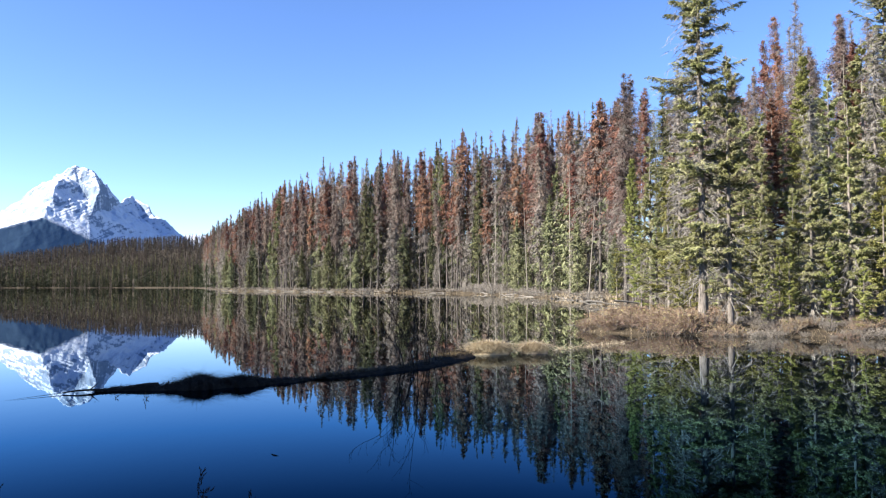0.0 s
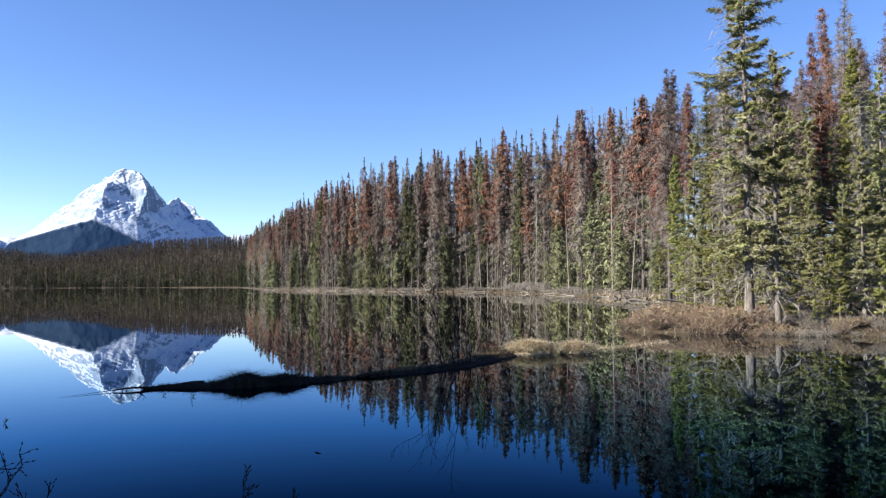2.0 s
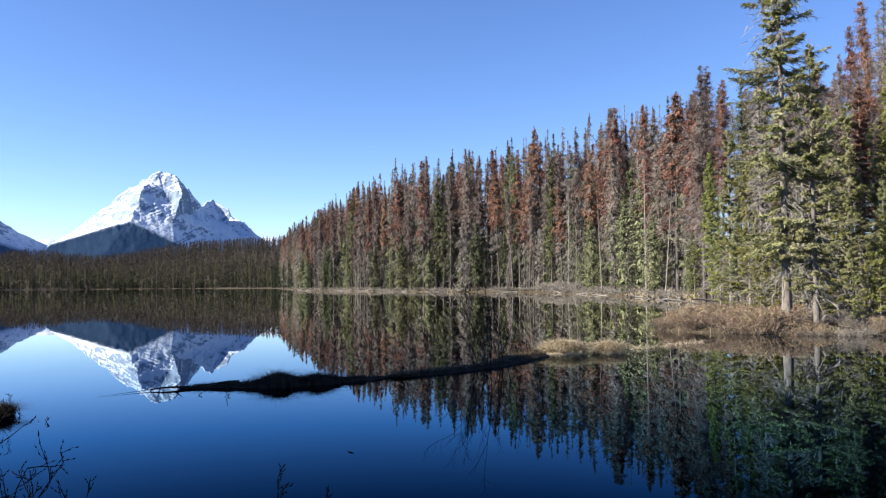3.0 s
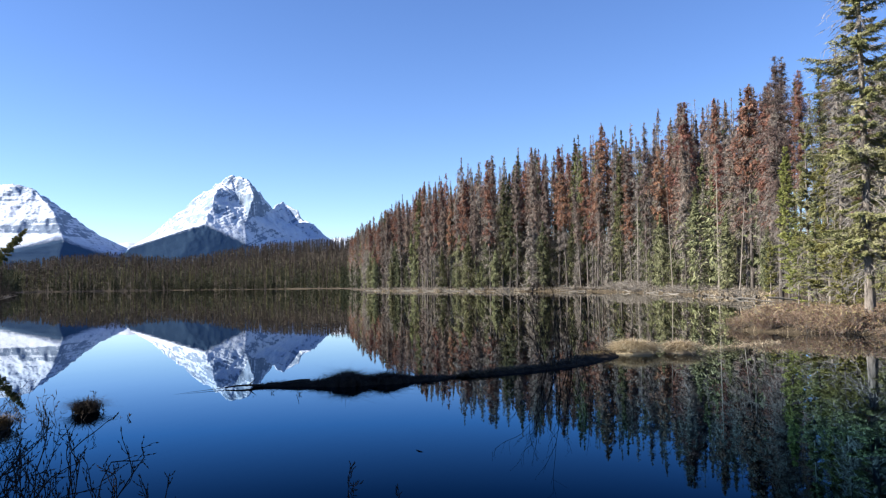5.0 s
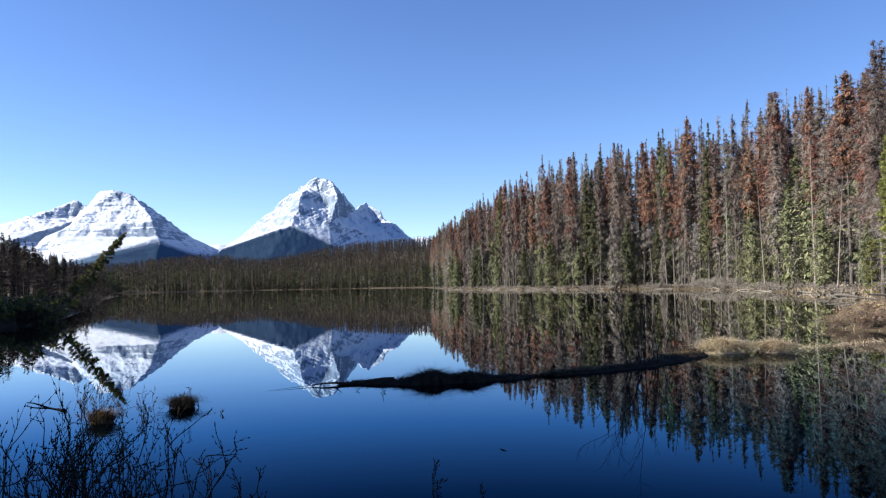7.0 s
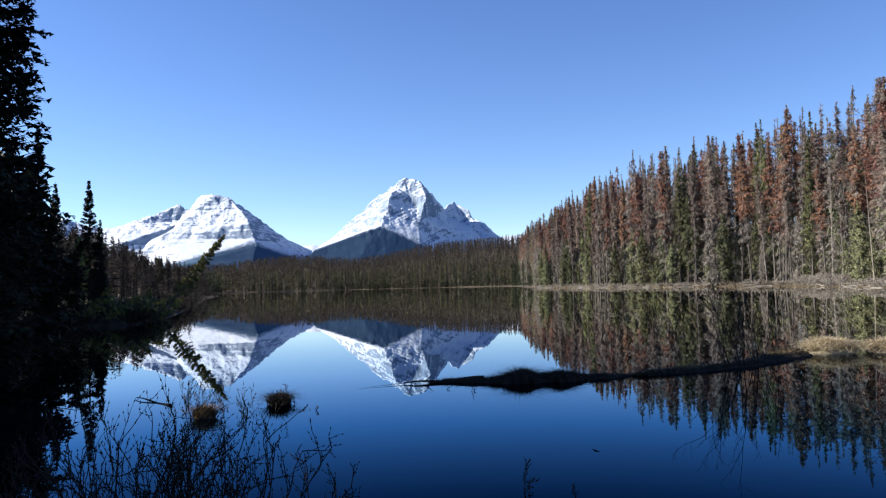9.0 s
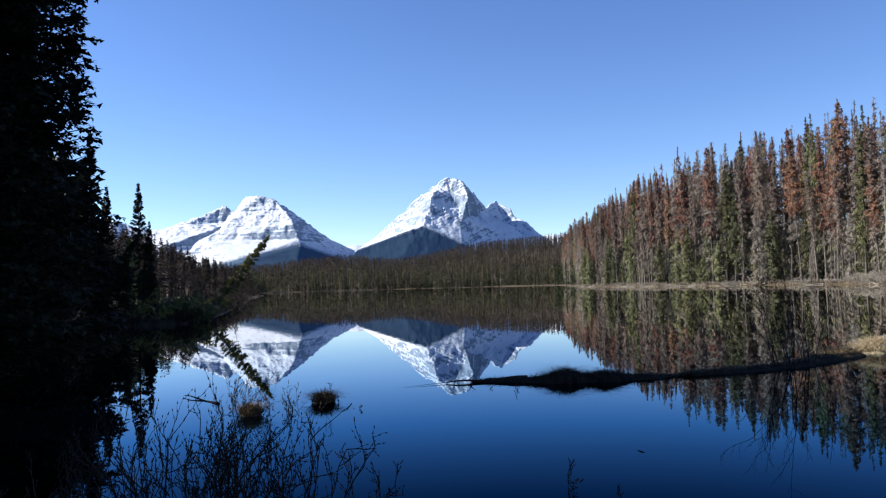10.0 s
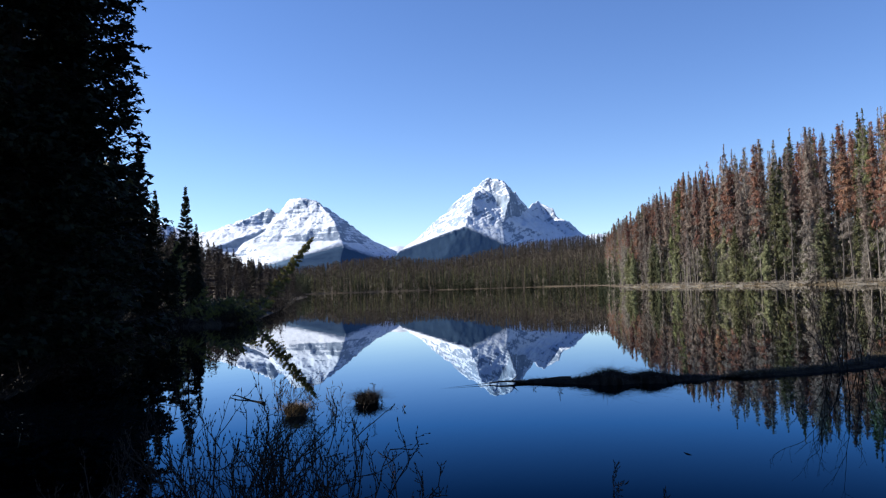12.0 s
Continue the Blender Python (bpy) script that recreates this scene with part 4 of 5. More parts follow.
stand(bushy, -26.5, 27.2, "bushy yellow-green young spruce", 310, 0.4)
for a, d, k in [(-21.0, 26.9, 0.30), (-22.6, 26.6, 0.26), (-24.0, 26.9, 0.40), (-28.4, 26.7, 0.32), (-16.9, 28.6, 0.42)]:
    stand(bushy, a, d, "low yellow-green young spruce at the waterline", 97 * d, k)
greyp = near_tree("dead_pine_tree", 207, 10.5, 0.7, LEAF_TWIG, BANK, 0.8, 0.11, cf=0.3, twigs=6, per=6, power=0.5, leaf_w=0.009)
for a, d, k in [(-25.5, 30.5, 0.8), (-17.0, 32, 0.95), (-29.3, 29.5, 0.95), (-19.6, 34, 0.9), (-31.8, 33, 1.1)]:
    stand(greyp, a, d, "dead grey pine hung with drooping lichen twigs", 61 * d, k)
redp = near_tree("pine_tree", 206, 12.5, 0.85, LEAF_RED, BANK, 0.5, 0.13, cf=0.38, twigs=18, per=9, power=0.5)
stand(redp, -23.1, 35, "beetle-killed pine with rust-red needles", 0, 0.72)
stand(redp, -28.2, 47, "beetle-killed pine with rust-red needles", 130, 1.1)

# trees on the shaded bank, with shade painted into needles and bark
SHADE = "trees on the shaded bank"
dark = near_tree("spruce_tree", 301, 24, 2.95, LEAF_SHADE_PAINT, SHADE, 0, 0.24, bark=BARK_DARK, cf=0.01, twigs=18, per=8, leaf_len=0.068, leaf_w=0.049, whorls=1500, power=1.05, droop=-0.3, rag=0.16, foot=1.0)
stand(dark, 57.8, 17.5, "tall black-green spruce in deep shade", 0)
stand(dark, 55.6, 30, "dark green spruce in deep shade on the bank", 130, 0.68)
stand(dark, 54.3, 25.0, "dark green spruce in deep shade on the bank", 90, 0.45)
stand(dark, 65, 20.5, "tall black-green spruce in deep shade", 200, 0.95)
SCREEN = far_tree("spruce_tree", 310, 13, LEAF_SHADE_PAINT, 0.02, 2.6, 240, 9, 0.36, 0.19, -0.25, 0.9, 0.25, False, SHADE)
# mostly out of view: added to keep sun off the bank and near water
for k, (a, d, s) in enumerate([(69.5, 11, 0.6), (87, 13, 0.85), (95, 16, 0.95), (104, 12, 0.9), (114, 15, 1.0), (124, 11, 0.9), (133, 15, 1.0), (70, 21, 0.95), (66, 26, 1.0), (60, 27, 0.9),
                               (57, 34, 0.8), (53.5, 58, 1.0), (58, 47, 1.0), (60, 42, 1.0), (58, 62, 1.0), (54, 70, 1.0), (63, 34, 0.9), (69, 30, 0.9), (76, 28, 0.9),
                               (65, 54, 1.0), (60.6, 54, 1.0), (62.4, 52, 1.0), (64, 57, 1.0), (67, 55, 1.0), (65.5, 47, 0.9), (52, 53, 0.8), (50.8, 60, 0.8), (68, 48, 1.0)]):
    stand(SCREEN, a, d, "dark spruce added to shade the near water and bank", 40 * k, s)
spire = near_tree("spruce_tree", 302, 9, 1.15, LEAF_SHADE_PAINT, SHADE, 0, 0.09, bark=BARK_DARK, cf=0.03, twigs=16, per=10, power=1.0, whorls=300, leaf_len=0.05, leaf_w=0.015, rag=0.35)
stand(spire, 50.3, 43.5, "narrow dark spruce on the shaded bank", 0, 1.08)
stand(spire, 49.3, 44.5, "narrow dark spruce on the shaded bank", 110, 0.78)
stand(spire, 47.28, 53, "slim spruce standing apart on the shaded bank", 50, 0.93)
stand(spire, 46.6, 53, "small slim spruce on the shaded bank", 150, 0.66)
stand(bushy, 47.9, 50, "bushy yellow-green spruce on the shaded bank", 30, 0.75)
lean = near_tree("spruce_tree", 303, 5.9, 0.6, LEAF_YELLOW, SHADE, 0, 0.08, cf=0.12, twigs=18, per=8, power=0.75, whorls=210, rag=0.5, leaf_len=0.06)
x, y, _ = at(42.6, 49)
lean.place(Matrix.Translation((x, y, 0.4)) @ Matrix.Rotation(radians(45), 4, 'Z') @ pose(0, 0, 0, 0, 38, 0), "spruce leaning far out over the water")

x, y, _ = at(50.4, 42.5)
spire.place(Matrix.Translation((x, y, 0.3)) @ Matrix.Rotation(radians(50), 4, 'Z') @ pose(0, 0, 0, 0, 28, 0) @ Matrix.Scale(0.57, 4), "dark young spruce leaning out from its neighbours")

# needles and trunks coloured near black to stand for the forest's shade
DIM = [far_tree("dark_conifer", 110 + k, 16, (LEAF_SHADE_PAINT, BROWN_SHADE_PAINT, LEAF_SHADE_PAINT, BROWN_SHADE_PAINT)[k], 0.12 + 0.1 * k, 1.3, 150, 20, 0.15, 0.034, -0.3, 0.9, 0.4, False, "conifers in the shaded forest", BARK_DARK) for k in range(4)]
left = scatter(61, 9000, 38.5, 54, 60, 330, 4)
left = left[rng_of(62).permutation(len(left))[:420]]
left = left[np.argsort(np.hypot(left[:, 0], left[:, 1]))]
q = rng_of(63)
dim, dim_trunk = Geo(), Geo()
for n, (x, y) in enumerate(left):
    tree, nominal = DIM[q.integers(4)], 16
    r = math.hypot(x, y)
    a = math.degrees(math.atan2(-x, y))
    room = r * math.tan(radians(np.interp(a, [39.5, 41.5, 43.8, 46, 52], [1.3, 2.0, 2.7, 3.6, 5.5]))) + EYE
    hh = min(18, room) * (0.75 + 0.32 * q.random())
    if hh < 2.5:
        continue
    m = upright(x, y, ground_at(x, y) - 0.1, hh / nominal, q, 1.5)
    if n < 90:
        tree.place(m, "dark conifer in the shaded forest")
    else:
        for pname, geo, mat, note in tree.parts:
            if pname == "trunk":
                dim_trunk.join(geo.moved(m))
            elif pname == "crown":
                dim.join(geo.thinned(n, 0.13, 2.2).moved(m))
low = np.concatenate([scatter(64, 9000, 43.5, 54, 48, 170, 1.5, 16)[:170], scatter(65, 9000, 39.4, 43.5, 52, 260, 0.3, 7)[:90]])
for n, (x, y) in enumerate(low):
    m = upright(x, y, ground_at(x, y) - 0.4, q.uniform(0.14, 0.30), q, 2.2)
    dim.join(DIM[n % 4].parts[1][1].thinned(n, 0.4, 1.6).moved(m))
stuff("forest_crowns", dim, BROWN_SHADE_PAINT, "dark brown-green crowns of the shaded forest", "forest")
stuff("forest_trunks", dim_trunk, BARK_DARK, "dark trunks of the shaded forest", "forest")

# ---- low growth ----


def blades(geo, q, root, height, width, lean=0.5, curl=0.6, segs=3):
    """Grass blades: tapering strips that arch over. root: their feet."""
    n = len(root)
    az = q.random(n) * 2 * np.pi
    out = np.column_stack([np.cos(az), np.sin(az), np.zeros(n)])
    side = np.column_stack([-np.sin(az), np.cos(az), np.zeros(n)])
    hh = (height * (0.5 + 0.7 * q.random(n)))[:, None]
    ln, cu = lean * q.random((n, 1)), curl * (0.3 + q.random((n, 1)))
    rows = []
    for k in range(segs + 1):
        t = k / segs
        c = root + out * hh * (ln * t + cu * t * t) + np.array([0, 0, 1.0]) * hh * (t - 0.55 * cu * t * t)
        w = side * width * (1 - 0.85 * t)
        rows += [c - w, c + w]
    v = np.stack(rows, 1).reshape(-1, 3)
    i = np.arange(n)[:, None] * (2 * segs + 2)
    geo.add(v, np.concatenate([i + np.array([[2 * k, 2 * k + 1, 2 * k + 3, 2 * k + 2]]) for k in range(segs)]))


def shrub(name, seed, h, w, stems, leafmat, group, leaves=4, leaf=0.035, stemmat=None):
    """A low shrub: fanned twiggy stems and small withered leaves."""
    q = rng_of(seed)
    wood, lf = Geo(), Geo()
    az, spread = q.random(stems) * 2 * np.pi, q.random(stems) ** 0.7
    foot = np.column_stack([np.cos(az) * w * 0.35 * spread, np.sin(az) * w * 0.35 * spread, np.full(stems, -0.05)])
    tip = np.column_stack([np.cos(az) * w * spread, np.sin(az) * w * spread, h * (1 - 0.35 * spread) * (0.6 + 0.5 * q.random(stems))])
    spikes(wood, foot, tip, np.full(stems, 0.008))
    k = 6
    t = 0.25 + 0.75 * q.random((stems, k, 1))
    r = foot[:, None] + (tip - foot)[:, None] * t
    d = unit(unit(tip - foot)[:, None] + q.normal(0, 0.6, (stems, k, 3)))
    e = r + d * h * (0.1 + 0.2 * q.random((stems, k, 1)))
    slivers(wood, q, r.reshape(-1, 3), e.reshape(-1, 3), 0.007)
    u = q.random((stems, k, leaves, 1))
    c = r[:, :, None] + (e - r)[:, :, None] * u + q.normal(0, 0.02, (stems, k, leaves, 3))
    a = unit(q.normal(0, 1, c.shape))
    b = unit(np.cross(a, q.normal(0, 1, c.shape)))
    z = leaf * (0.6 + 0.8 * q.random((stems, k, leaves, 1)))
    sprays(lf, c.reshape(-1, 3), (a * z).reshape(-1, 3), (b * z * 0.5).reshape(-1, 3))
    return Tree(name, [("branchwork", wood, stemmat or SHRUB_GREY, ""), ("foliage", lf, leafmat, "")], "shrub", group)


RUSTY = [shrub("shrub", 400 + k, 0.52, 0.75, 48, SHRUB_RED, "shrubs on the near bank", 4, 0.026) for k in range(3)]
TWIGGY = [shrub("shrub", 410 + k, 0.55, 0.7, 48, SHRUB_GREY, "shrubs on the near bank", 2, 0.022) for k in range(3)]
BRUSH = [shrub("shrub", 420 + k, 1.3, 1.5, 30, SHRUB_GREY, "brush on the lit shore", 2, 0.09) for k in range(3)]
DIMBRUSH = [shrub("shrub", 440 + k, 0.9, 0.9, 24, DARK_SEDGE, "bushes on the shaded bank", 2, 0.03, DARK_SEDGE) for k in range(2)]
GREENISH = [shrub("shrub", 430 + k, 1.0, 0.9, 50, LEAF_DEEP, "bushes on the shaded bank", 4, 0.07) for k in range(2)]


def grow(kinds, seed, n, az, d, labels, scale=(0.7, 1.2), smin=0.1, smax=1e9):
    q = rng_of(seed)
    done = 0
    while done < n:
        a, r = q.uniform(*az), q.uniform(*d)
        x, y, _ = at(a, r)
        if not smin < shore_distance(np.array([[x, y]]))[0] < smax:
            n -= 0.01
            continue
        k = q.uniform(*scale)
        kinds[q.integers(len(kinds))].place(pose(x, y, ground_at(x, y), 0, 0, q.random() * 360) @ Matrix.Diagonal((k * q.uniform(0.9, 1.3), k * q.uniform(0.9, 1.3), k, 1)), labels)
        done += 1


grow(RUSTY, 1, 85, (-19.5, -10.2), (25.1, 30.0), "rusty brown shrub with withered leaves on the bank", (0.45, 1.05), -0.2)
grow(TWIGGY, 2, 95, (-37, -18.5), (25.0, 29), "bare grey-brown twiggy shrub at the waterline", (0.3, 0.75), -0.2)
grow(RUSTY, 3, 36, (-37, -18.5), (25.2, 29), "rusty brown shrub with withered leaves on the bank", (0.4, 0.75), -0.2)
grow(TWIGGY, 4, 24, (-36, -15), (30, 40), "grey twiggy shrub under the spruces", (0.6, 1.2))

q = rng_of(70)
walls = np.concatenate([scatter(71, 60000, -12.5, 16.4, 60, 240, 0.2, 2.2)[:150], scatter(79, 30000, -11, -4, 84, 125, 0.3, 6)[:40], scatter(80, 30000, -5.2, -1.6, 115, 140, 0.1, 4)[:26]])
gw, gl = Geo(), Geo()
for x, y in walls:
    k = q.uniform(0.5, 1.0)
    tall = 1.3 if -5.2 < math.degrees(math.atan2(-x, y)) < -1.6 else 0.55
    m = pose(x, y, ground_at(x, y), 0, 0, q.random() * 360) @ Matrix.Diagonal((k * 1.2, k * 1.2, k * tall, 1))
    kind = BRUSH[q.integers(3)]
    gw.join(kind.parts[0][1].moved(m))
    gl.join(kind.parts[1][1].moved(m))
stuff("brush", gw, SHRUB_GREY, "bare grey brush along the lit shore", "brush")
stuff("brush", gl, SHRUB_GREY, "withered grey-brown leaves of brush along the lit shore", "brush")


def driftwood(seed, length, r):
    """A bleached log with a broken end and stubs of limbs."""
    q = rng_of(seed)
    geo = Geo()
    t = np.linspace(0, 1, 7)
    path = np.column_stack([(t - 0.5) * length, np.cumsum(q.normal(0, 0.02, 7)) * length * 0.3, q.normal(0, 0.01, 7) * length])
    tube(geo, path, r * (1 - 0.55 * t) * (0.9 + 0.2 * q.random(7)), 8)
    n = 7
    u = q.integers(1, 6, n)
    dirs = unit(np.column_stack([q.normal(0.4, 0.4, n), q.normal(0, 1, n), 0.2 + q.random(n)]))
    spikes(geo, path[u], path[u] + dirs * (0.15 + 0.5 * q.random((n, 1))) * length * 0.25, np.full(n, r * 0.25))
    return geo


LOGS = [driftwood(80 + k, 5.0, 0.075).mesh("driftwood_log", DRIFT_GREY, True) for k in range(4)]
bank = scatter(73, 60000, -12.5, 16.6, 60, 240, 0.1, 8)
bank = bank[rng_of(74).permutation(len(bank))[:110]]
wash = scatter(81, 60000, -11, 16.4, 64, 240, -0.25, 0.7)
wash = wash[rng_of(82).permutation(len(wash))[:75]]
slope = scatter(83, 60000, -9, 13, 64, 200, 3, 14)
slope = slope[rng_of(84).permutation(len(slope))[:105]]
for n, (x, y) in enumerate(np.concatenate([bank, wash, slope])):
    near = shore_distance(np.array([[x + 0.5, y], [x, y + 0.5], [x, y]]))
    along = math.degrees(math.atan2(near[1] - near[2], near[0] - near[2])) + 90
    ob = new("driftwood_log", LOGS[n % 4])
    if n < len(bank):
        k, tip, turn, label = q.uniform(0.5, 1.3), q.normal(0, 4), q.normal(0, 20), "bleached grey driftwood log lying on the shore"
    elif n < len(bank) + len(wash):
        k, tip, turn, label = q.uniform(0.5, 1.2), q.normal(0, 1.5), q.normal(0, 12), "bleached driftwood log washed up at the waterline"
    else:
        k, tip, turn, label = q.uniform(0.8, 1.6), q.choice([-1, 1]) * q.uniform(4, 32), q.normal(0, 25), "fallen grey dead trunk lying among the shore trees"
    lift = 0.06 * k if n < len(bank) + len(wash) else 2.4 * k * math.sin(radians(abs(tip)))
    ob.matrix_basis = pose(x, y, max(ground_at(x, y), 0.0) + lift, 0, tip, along + turn) @ Matrix.Scale(k, 4)
    tagged(ob, label, "log", "driftwood on the lit shore")

# dry grass at the waterline of the near bank and the lit shore
g = Geo()
q = rng_of(75)
p = scatter(76, 60000, -37, -9.9, 25.4, 31, -0.05, 1.0)[:1500]
blades(g, q, np.column_stack([p, np.maximum(ground_height(p), 0) - 0.02]), 0.2, 0.0045, 1.6, 1.1)
stuff("dry_grass", g, STRAW, "dry straw-coloured grass along the near bank", "grass")
g = Geo()
p = np.concatenate([scatter(77, 90000, -13, 16.6, 60, 240, 0.0, 2.0)[:1700], scatter(78, 30000, -12.8, -7, 60, 100, 0.0, 3.0)[:700]])
blades(g, q, np.column_stack([p, np.maximum(ground_height(p), 0) - 0.02]), 0.6, 0.022, 0.9, 0.5)
stuff("dry_grass", g, STRAW, "pale dry grass along the lit shore", "grass")

# ---- the peat bar and the tussocks in the lake ----
BAR = [(24.0, 12.85, 0.015, 0.05), (22.8, 12.9, 0.045, 0.14), (21.3, 12.9, 0.05, 0.2), (19.7, 12.8, 0.07, 0.26), (18.6, 12.8, 0.11, 0.34), (17.7, 12.8, 0.20, 0.42), (16.9, 12.85, 0.20, 0.42), (16.0, 12.9, 0.12, 0.32),
       (15.2, 12.9, 0.12, 0.3), (14.5, 12.9, 0.17, 0.36), (13.8, 13.0, 0.13, 0.32), (12.7, 13.1, 0.07, 0.26), (11.2, 13.2, 0.06, 0.22), (9.8, 13.4, 0.02, 0.12), (9.2, 13.5, 0.002, 0.04), (8.7, 13.6, 0.05, 0.18),
       (7.5, 13.8, 0.06, 0.22), (5.5, 14.15, 0.07, 0.25), (3.5, 14.7, 0.07, 0.26), (1.6, 15.3, 0.09, 0.30), (0.0, 16.4, 0.11, 0.34), (-1.6, 17.3, 0.10, 0.3)]


def bar_mesh(rows, seed):
    q = rng_of(seed)
    rows = np.array(rows)
    t = np.linspace(0, len(rows) - 1, 150)
    c = np.column_stack([np.interp(t, np.arange(len(rows)), rows[:, k]) for k in range(4)])
    pts = np.array([at(a, d) for a, d, _, _ in c])
    d = unit(np.gradient(pts, axis=0))
    side = np.cross(d, np.array([0, 0, 1.0]))
    w = np.linspace(-1, 1, 13)
    prof = np.sqrt(np.maximum(0, 1 - w ** 2))
    lump = 1 + 0.12 * q.normal(0, 1, (150, 13))
    v = pts[:, None] + side[:, None] * (w[None, :] * c[:, 3:4])[..., None] * (1 + 0.12 * q.normal(0, 1, (150, 1, 1)))
    v[..., 2] = -0.05 + prof[None] * (c[:, 2:3] * 0.8 + 0.05) * lump
    k, j = np.meshgrid(np.arange(149), np.arange(12), indexing="ij")
    k, j = k.ravel(), j.ravel()
    return Geo().add(v.reshape(-1, 3), np.stack([k * 13 + j, k * 13 + j + 1, (k + 1) * 13 + j + 1, (k + 1) * 13 + j], 1)), c


geo, crest = bar_mesh(BAR, 90)
bar = new("peat_bar")
tagged(bar, "low dark bar of peat and matted sedge in the lake", "sandbar")
part("peat", geo, PEAT, bar, "", True)
q = rng_of(91)
i = q.integers(0, 150, 3600)
off = q.normal(0, 0.42, 3600)
root = np.array([at(crest[k, 0] + q.normal(0, 0.15), crest[k, 1] + o * crest[k, 3], max(0.0, crest[k, 2] * (0.85 - 0.6 * abs(o)))) for k, o in zip(i, off)])
g = Geo()
blades(g, q, root, 0.05 + 0.5 * crest[i, 2], 0.004, 2.6, 1.7, 4)
i = q.integers(8, 92, 900)
root = np.array([at(crest[k, 0] + q.normal(0, 0.15), crest[k, 1] + q.normal(0, 0.3) * crest[k, 3], crest[k, 2] * 0.75) for k in i])
blades(g, q, root, 0.05 + 0.8 * crest[i, 2], 0.0025, 2.4, 1.5, 4)
tagged(part("sedge", g, SEDGE, bar, "matted dark brown sedge blades"), kind="stuff")
i = q.integers(98, 150, 1500)
root = np.array([at(crest[k, 0] + q.normal(0, 0.15), crest[k, 1] + q.normal(0, 0.35) * crest[k, 3], crest[k, 2] * 0.7) for k in i])
g = Geo()
blades(g, q, root, 0.09 + 0.5 * crest[i, 2], 0.004, 1.6, 1.5, 4)
tagged(part("dry_sedge", g, RUSH, bar, "withered brown sedge on the thin end of the bar"), kind="stuff")

g = Geo()
a, b = at(25.9, 12.78, 0.02), at(20.0, 12.95, 0.05)
t = np.linspace(0, 1, 8)[:, None]
tube(g, a + (b - a) * t + np.column_stack([np.zeros(8), np.zeros(8), 0.015 * np.sin(t[:, 0] * 9)]), 0.010 + 0.022 * t[:, 0], 8)
spikes(g, np.array([at(24.3, 12.83, 0.03)]), np.array([at(23.7, 12.85, 0.15)]), [0.016])
spikes(g, np.array([at(25.9, 12.78, 0.02)]), np.array([at(29.5, 12.4, 0.002)]), [0.006])
tagged(new("sunken_log", g.mesh("sunken_log", BARK_DARK, True)), "dark wet log with a broken stub reaching from the bar", "log")


def tussock(name, az, d, w, depth, h, seed, mat, n, label, blade=0.006, tall=0.16, arch=1.0, core_size=1.0):
    """A dome of matted grass: a peaty core under arching blades."""
    q = rng_of(seed)
    x, y, _ = at(az, d)
    ob = new(name)
    ob.matrix_basis = pose(x, y, 0, 0, 0, az)
    u, v = np.meshgrid(np.linspace(0, 2 * np.pi, 25)[:-1], np.linspace(0, 1, 7), indexing="ij")
    r = np.sin(v * np.pi / 2)
    pts = np.column_stack([(np.cos(u) * r * w * core_size).ravel(), (np.sin(u) * r * depth * core_size).ravel(), (np.cos(v * np.pi / 2) * h * 0.9 * core_size * (1 + 0.1 * np.sin(3 * u))).ravel() - 0.03])
    k, j = np.meshgrid(np.arange(24), np.arange(6), indexing="ij")
    k, j = k.ravel(), j.ravel()
    core = Geo().add(pts, np.stack([k * 7 + j, k * 7 + j + 1, ((k + 1) % 24) * 7 + j + 1, ((k + 1) % 24) * 7 + j], 1))
    part("mound", core, PEAT if mat in (SEDGE, DARK_SEDGE) else mat, ob, "", True)
    a, s = q.random(n) * 2 * np.pi, np.sqrt(q.random(n)) * 0.98
    root = np.column_stack([np.cos(a) * s * w, np.sin(a) * s * depth, h * 0.85 * np.sqrt(1 - s ** 2) - 0.02])
    g = Geo()
    blades(g, q, root, np.full(n, tall), blade, 1.3 * arch, 1.5 * arch)
    tagged(part("grass", g, mat, ob), kind="stuff")
    return tagged(ob, label, "grass tussock", "tussocks in the lake")


tussock("grass_tussock", -3.35, 18.1, 0.52, 0.4, 0.27, 101, STRAW, 2000, "sunlit tussock of pale straw-coloured dead grass", 0.007, 0.22, 1.15, 0.95)
tussock("grass_tussock", -6.6, 18.4, 0.36, 0.34, 0.23, 102, STRAW, 1200, "small sunlit tussock of pale straw-coloured dead grass", 0.007, 0.22, 1.15, 0.95)
tussock("grass_tussock", -0.9, 17.4, 0.4, 0.35, 0.10, 103, SEDGE, 500, "low brown tussock at the end of the bar", 0.006, 0.2)
tussock("grass_tussock", 34.85, 11.2, 0.17, 0.17, 0.11, 104, DARK_SEDGE, 1500, "round dark tussock of dead sedge in the water", 0.003, 0.17, 0.8, 0.9)
tussock("grass_tussock", 40.0, 10.4, 0.14, 0.14, 0.09, 105, RUSH, 1200, "brown tussock of dead sedge in the water", 0.003, 0.17, 0.6, 0.9)

# flattened straw trailing from the tussocks towards the bank
q = rng_of(106)
n = 200
az, d = q.uniform(-13.2, -8.0, n), 0
root = np.array([at(k, 18.9 + (-(k) - 8) * 0.55 + q.normal(0, 0.22), 0.01) for k in az])
g = Geo()
blades(g, q, root, np.full(n, 0.16), 0.007, 5.0, 1.5, 4)
stuff("flattened_straw", g, STRAW, "flattened pale straw lying on the water", "grass")


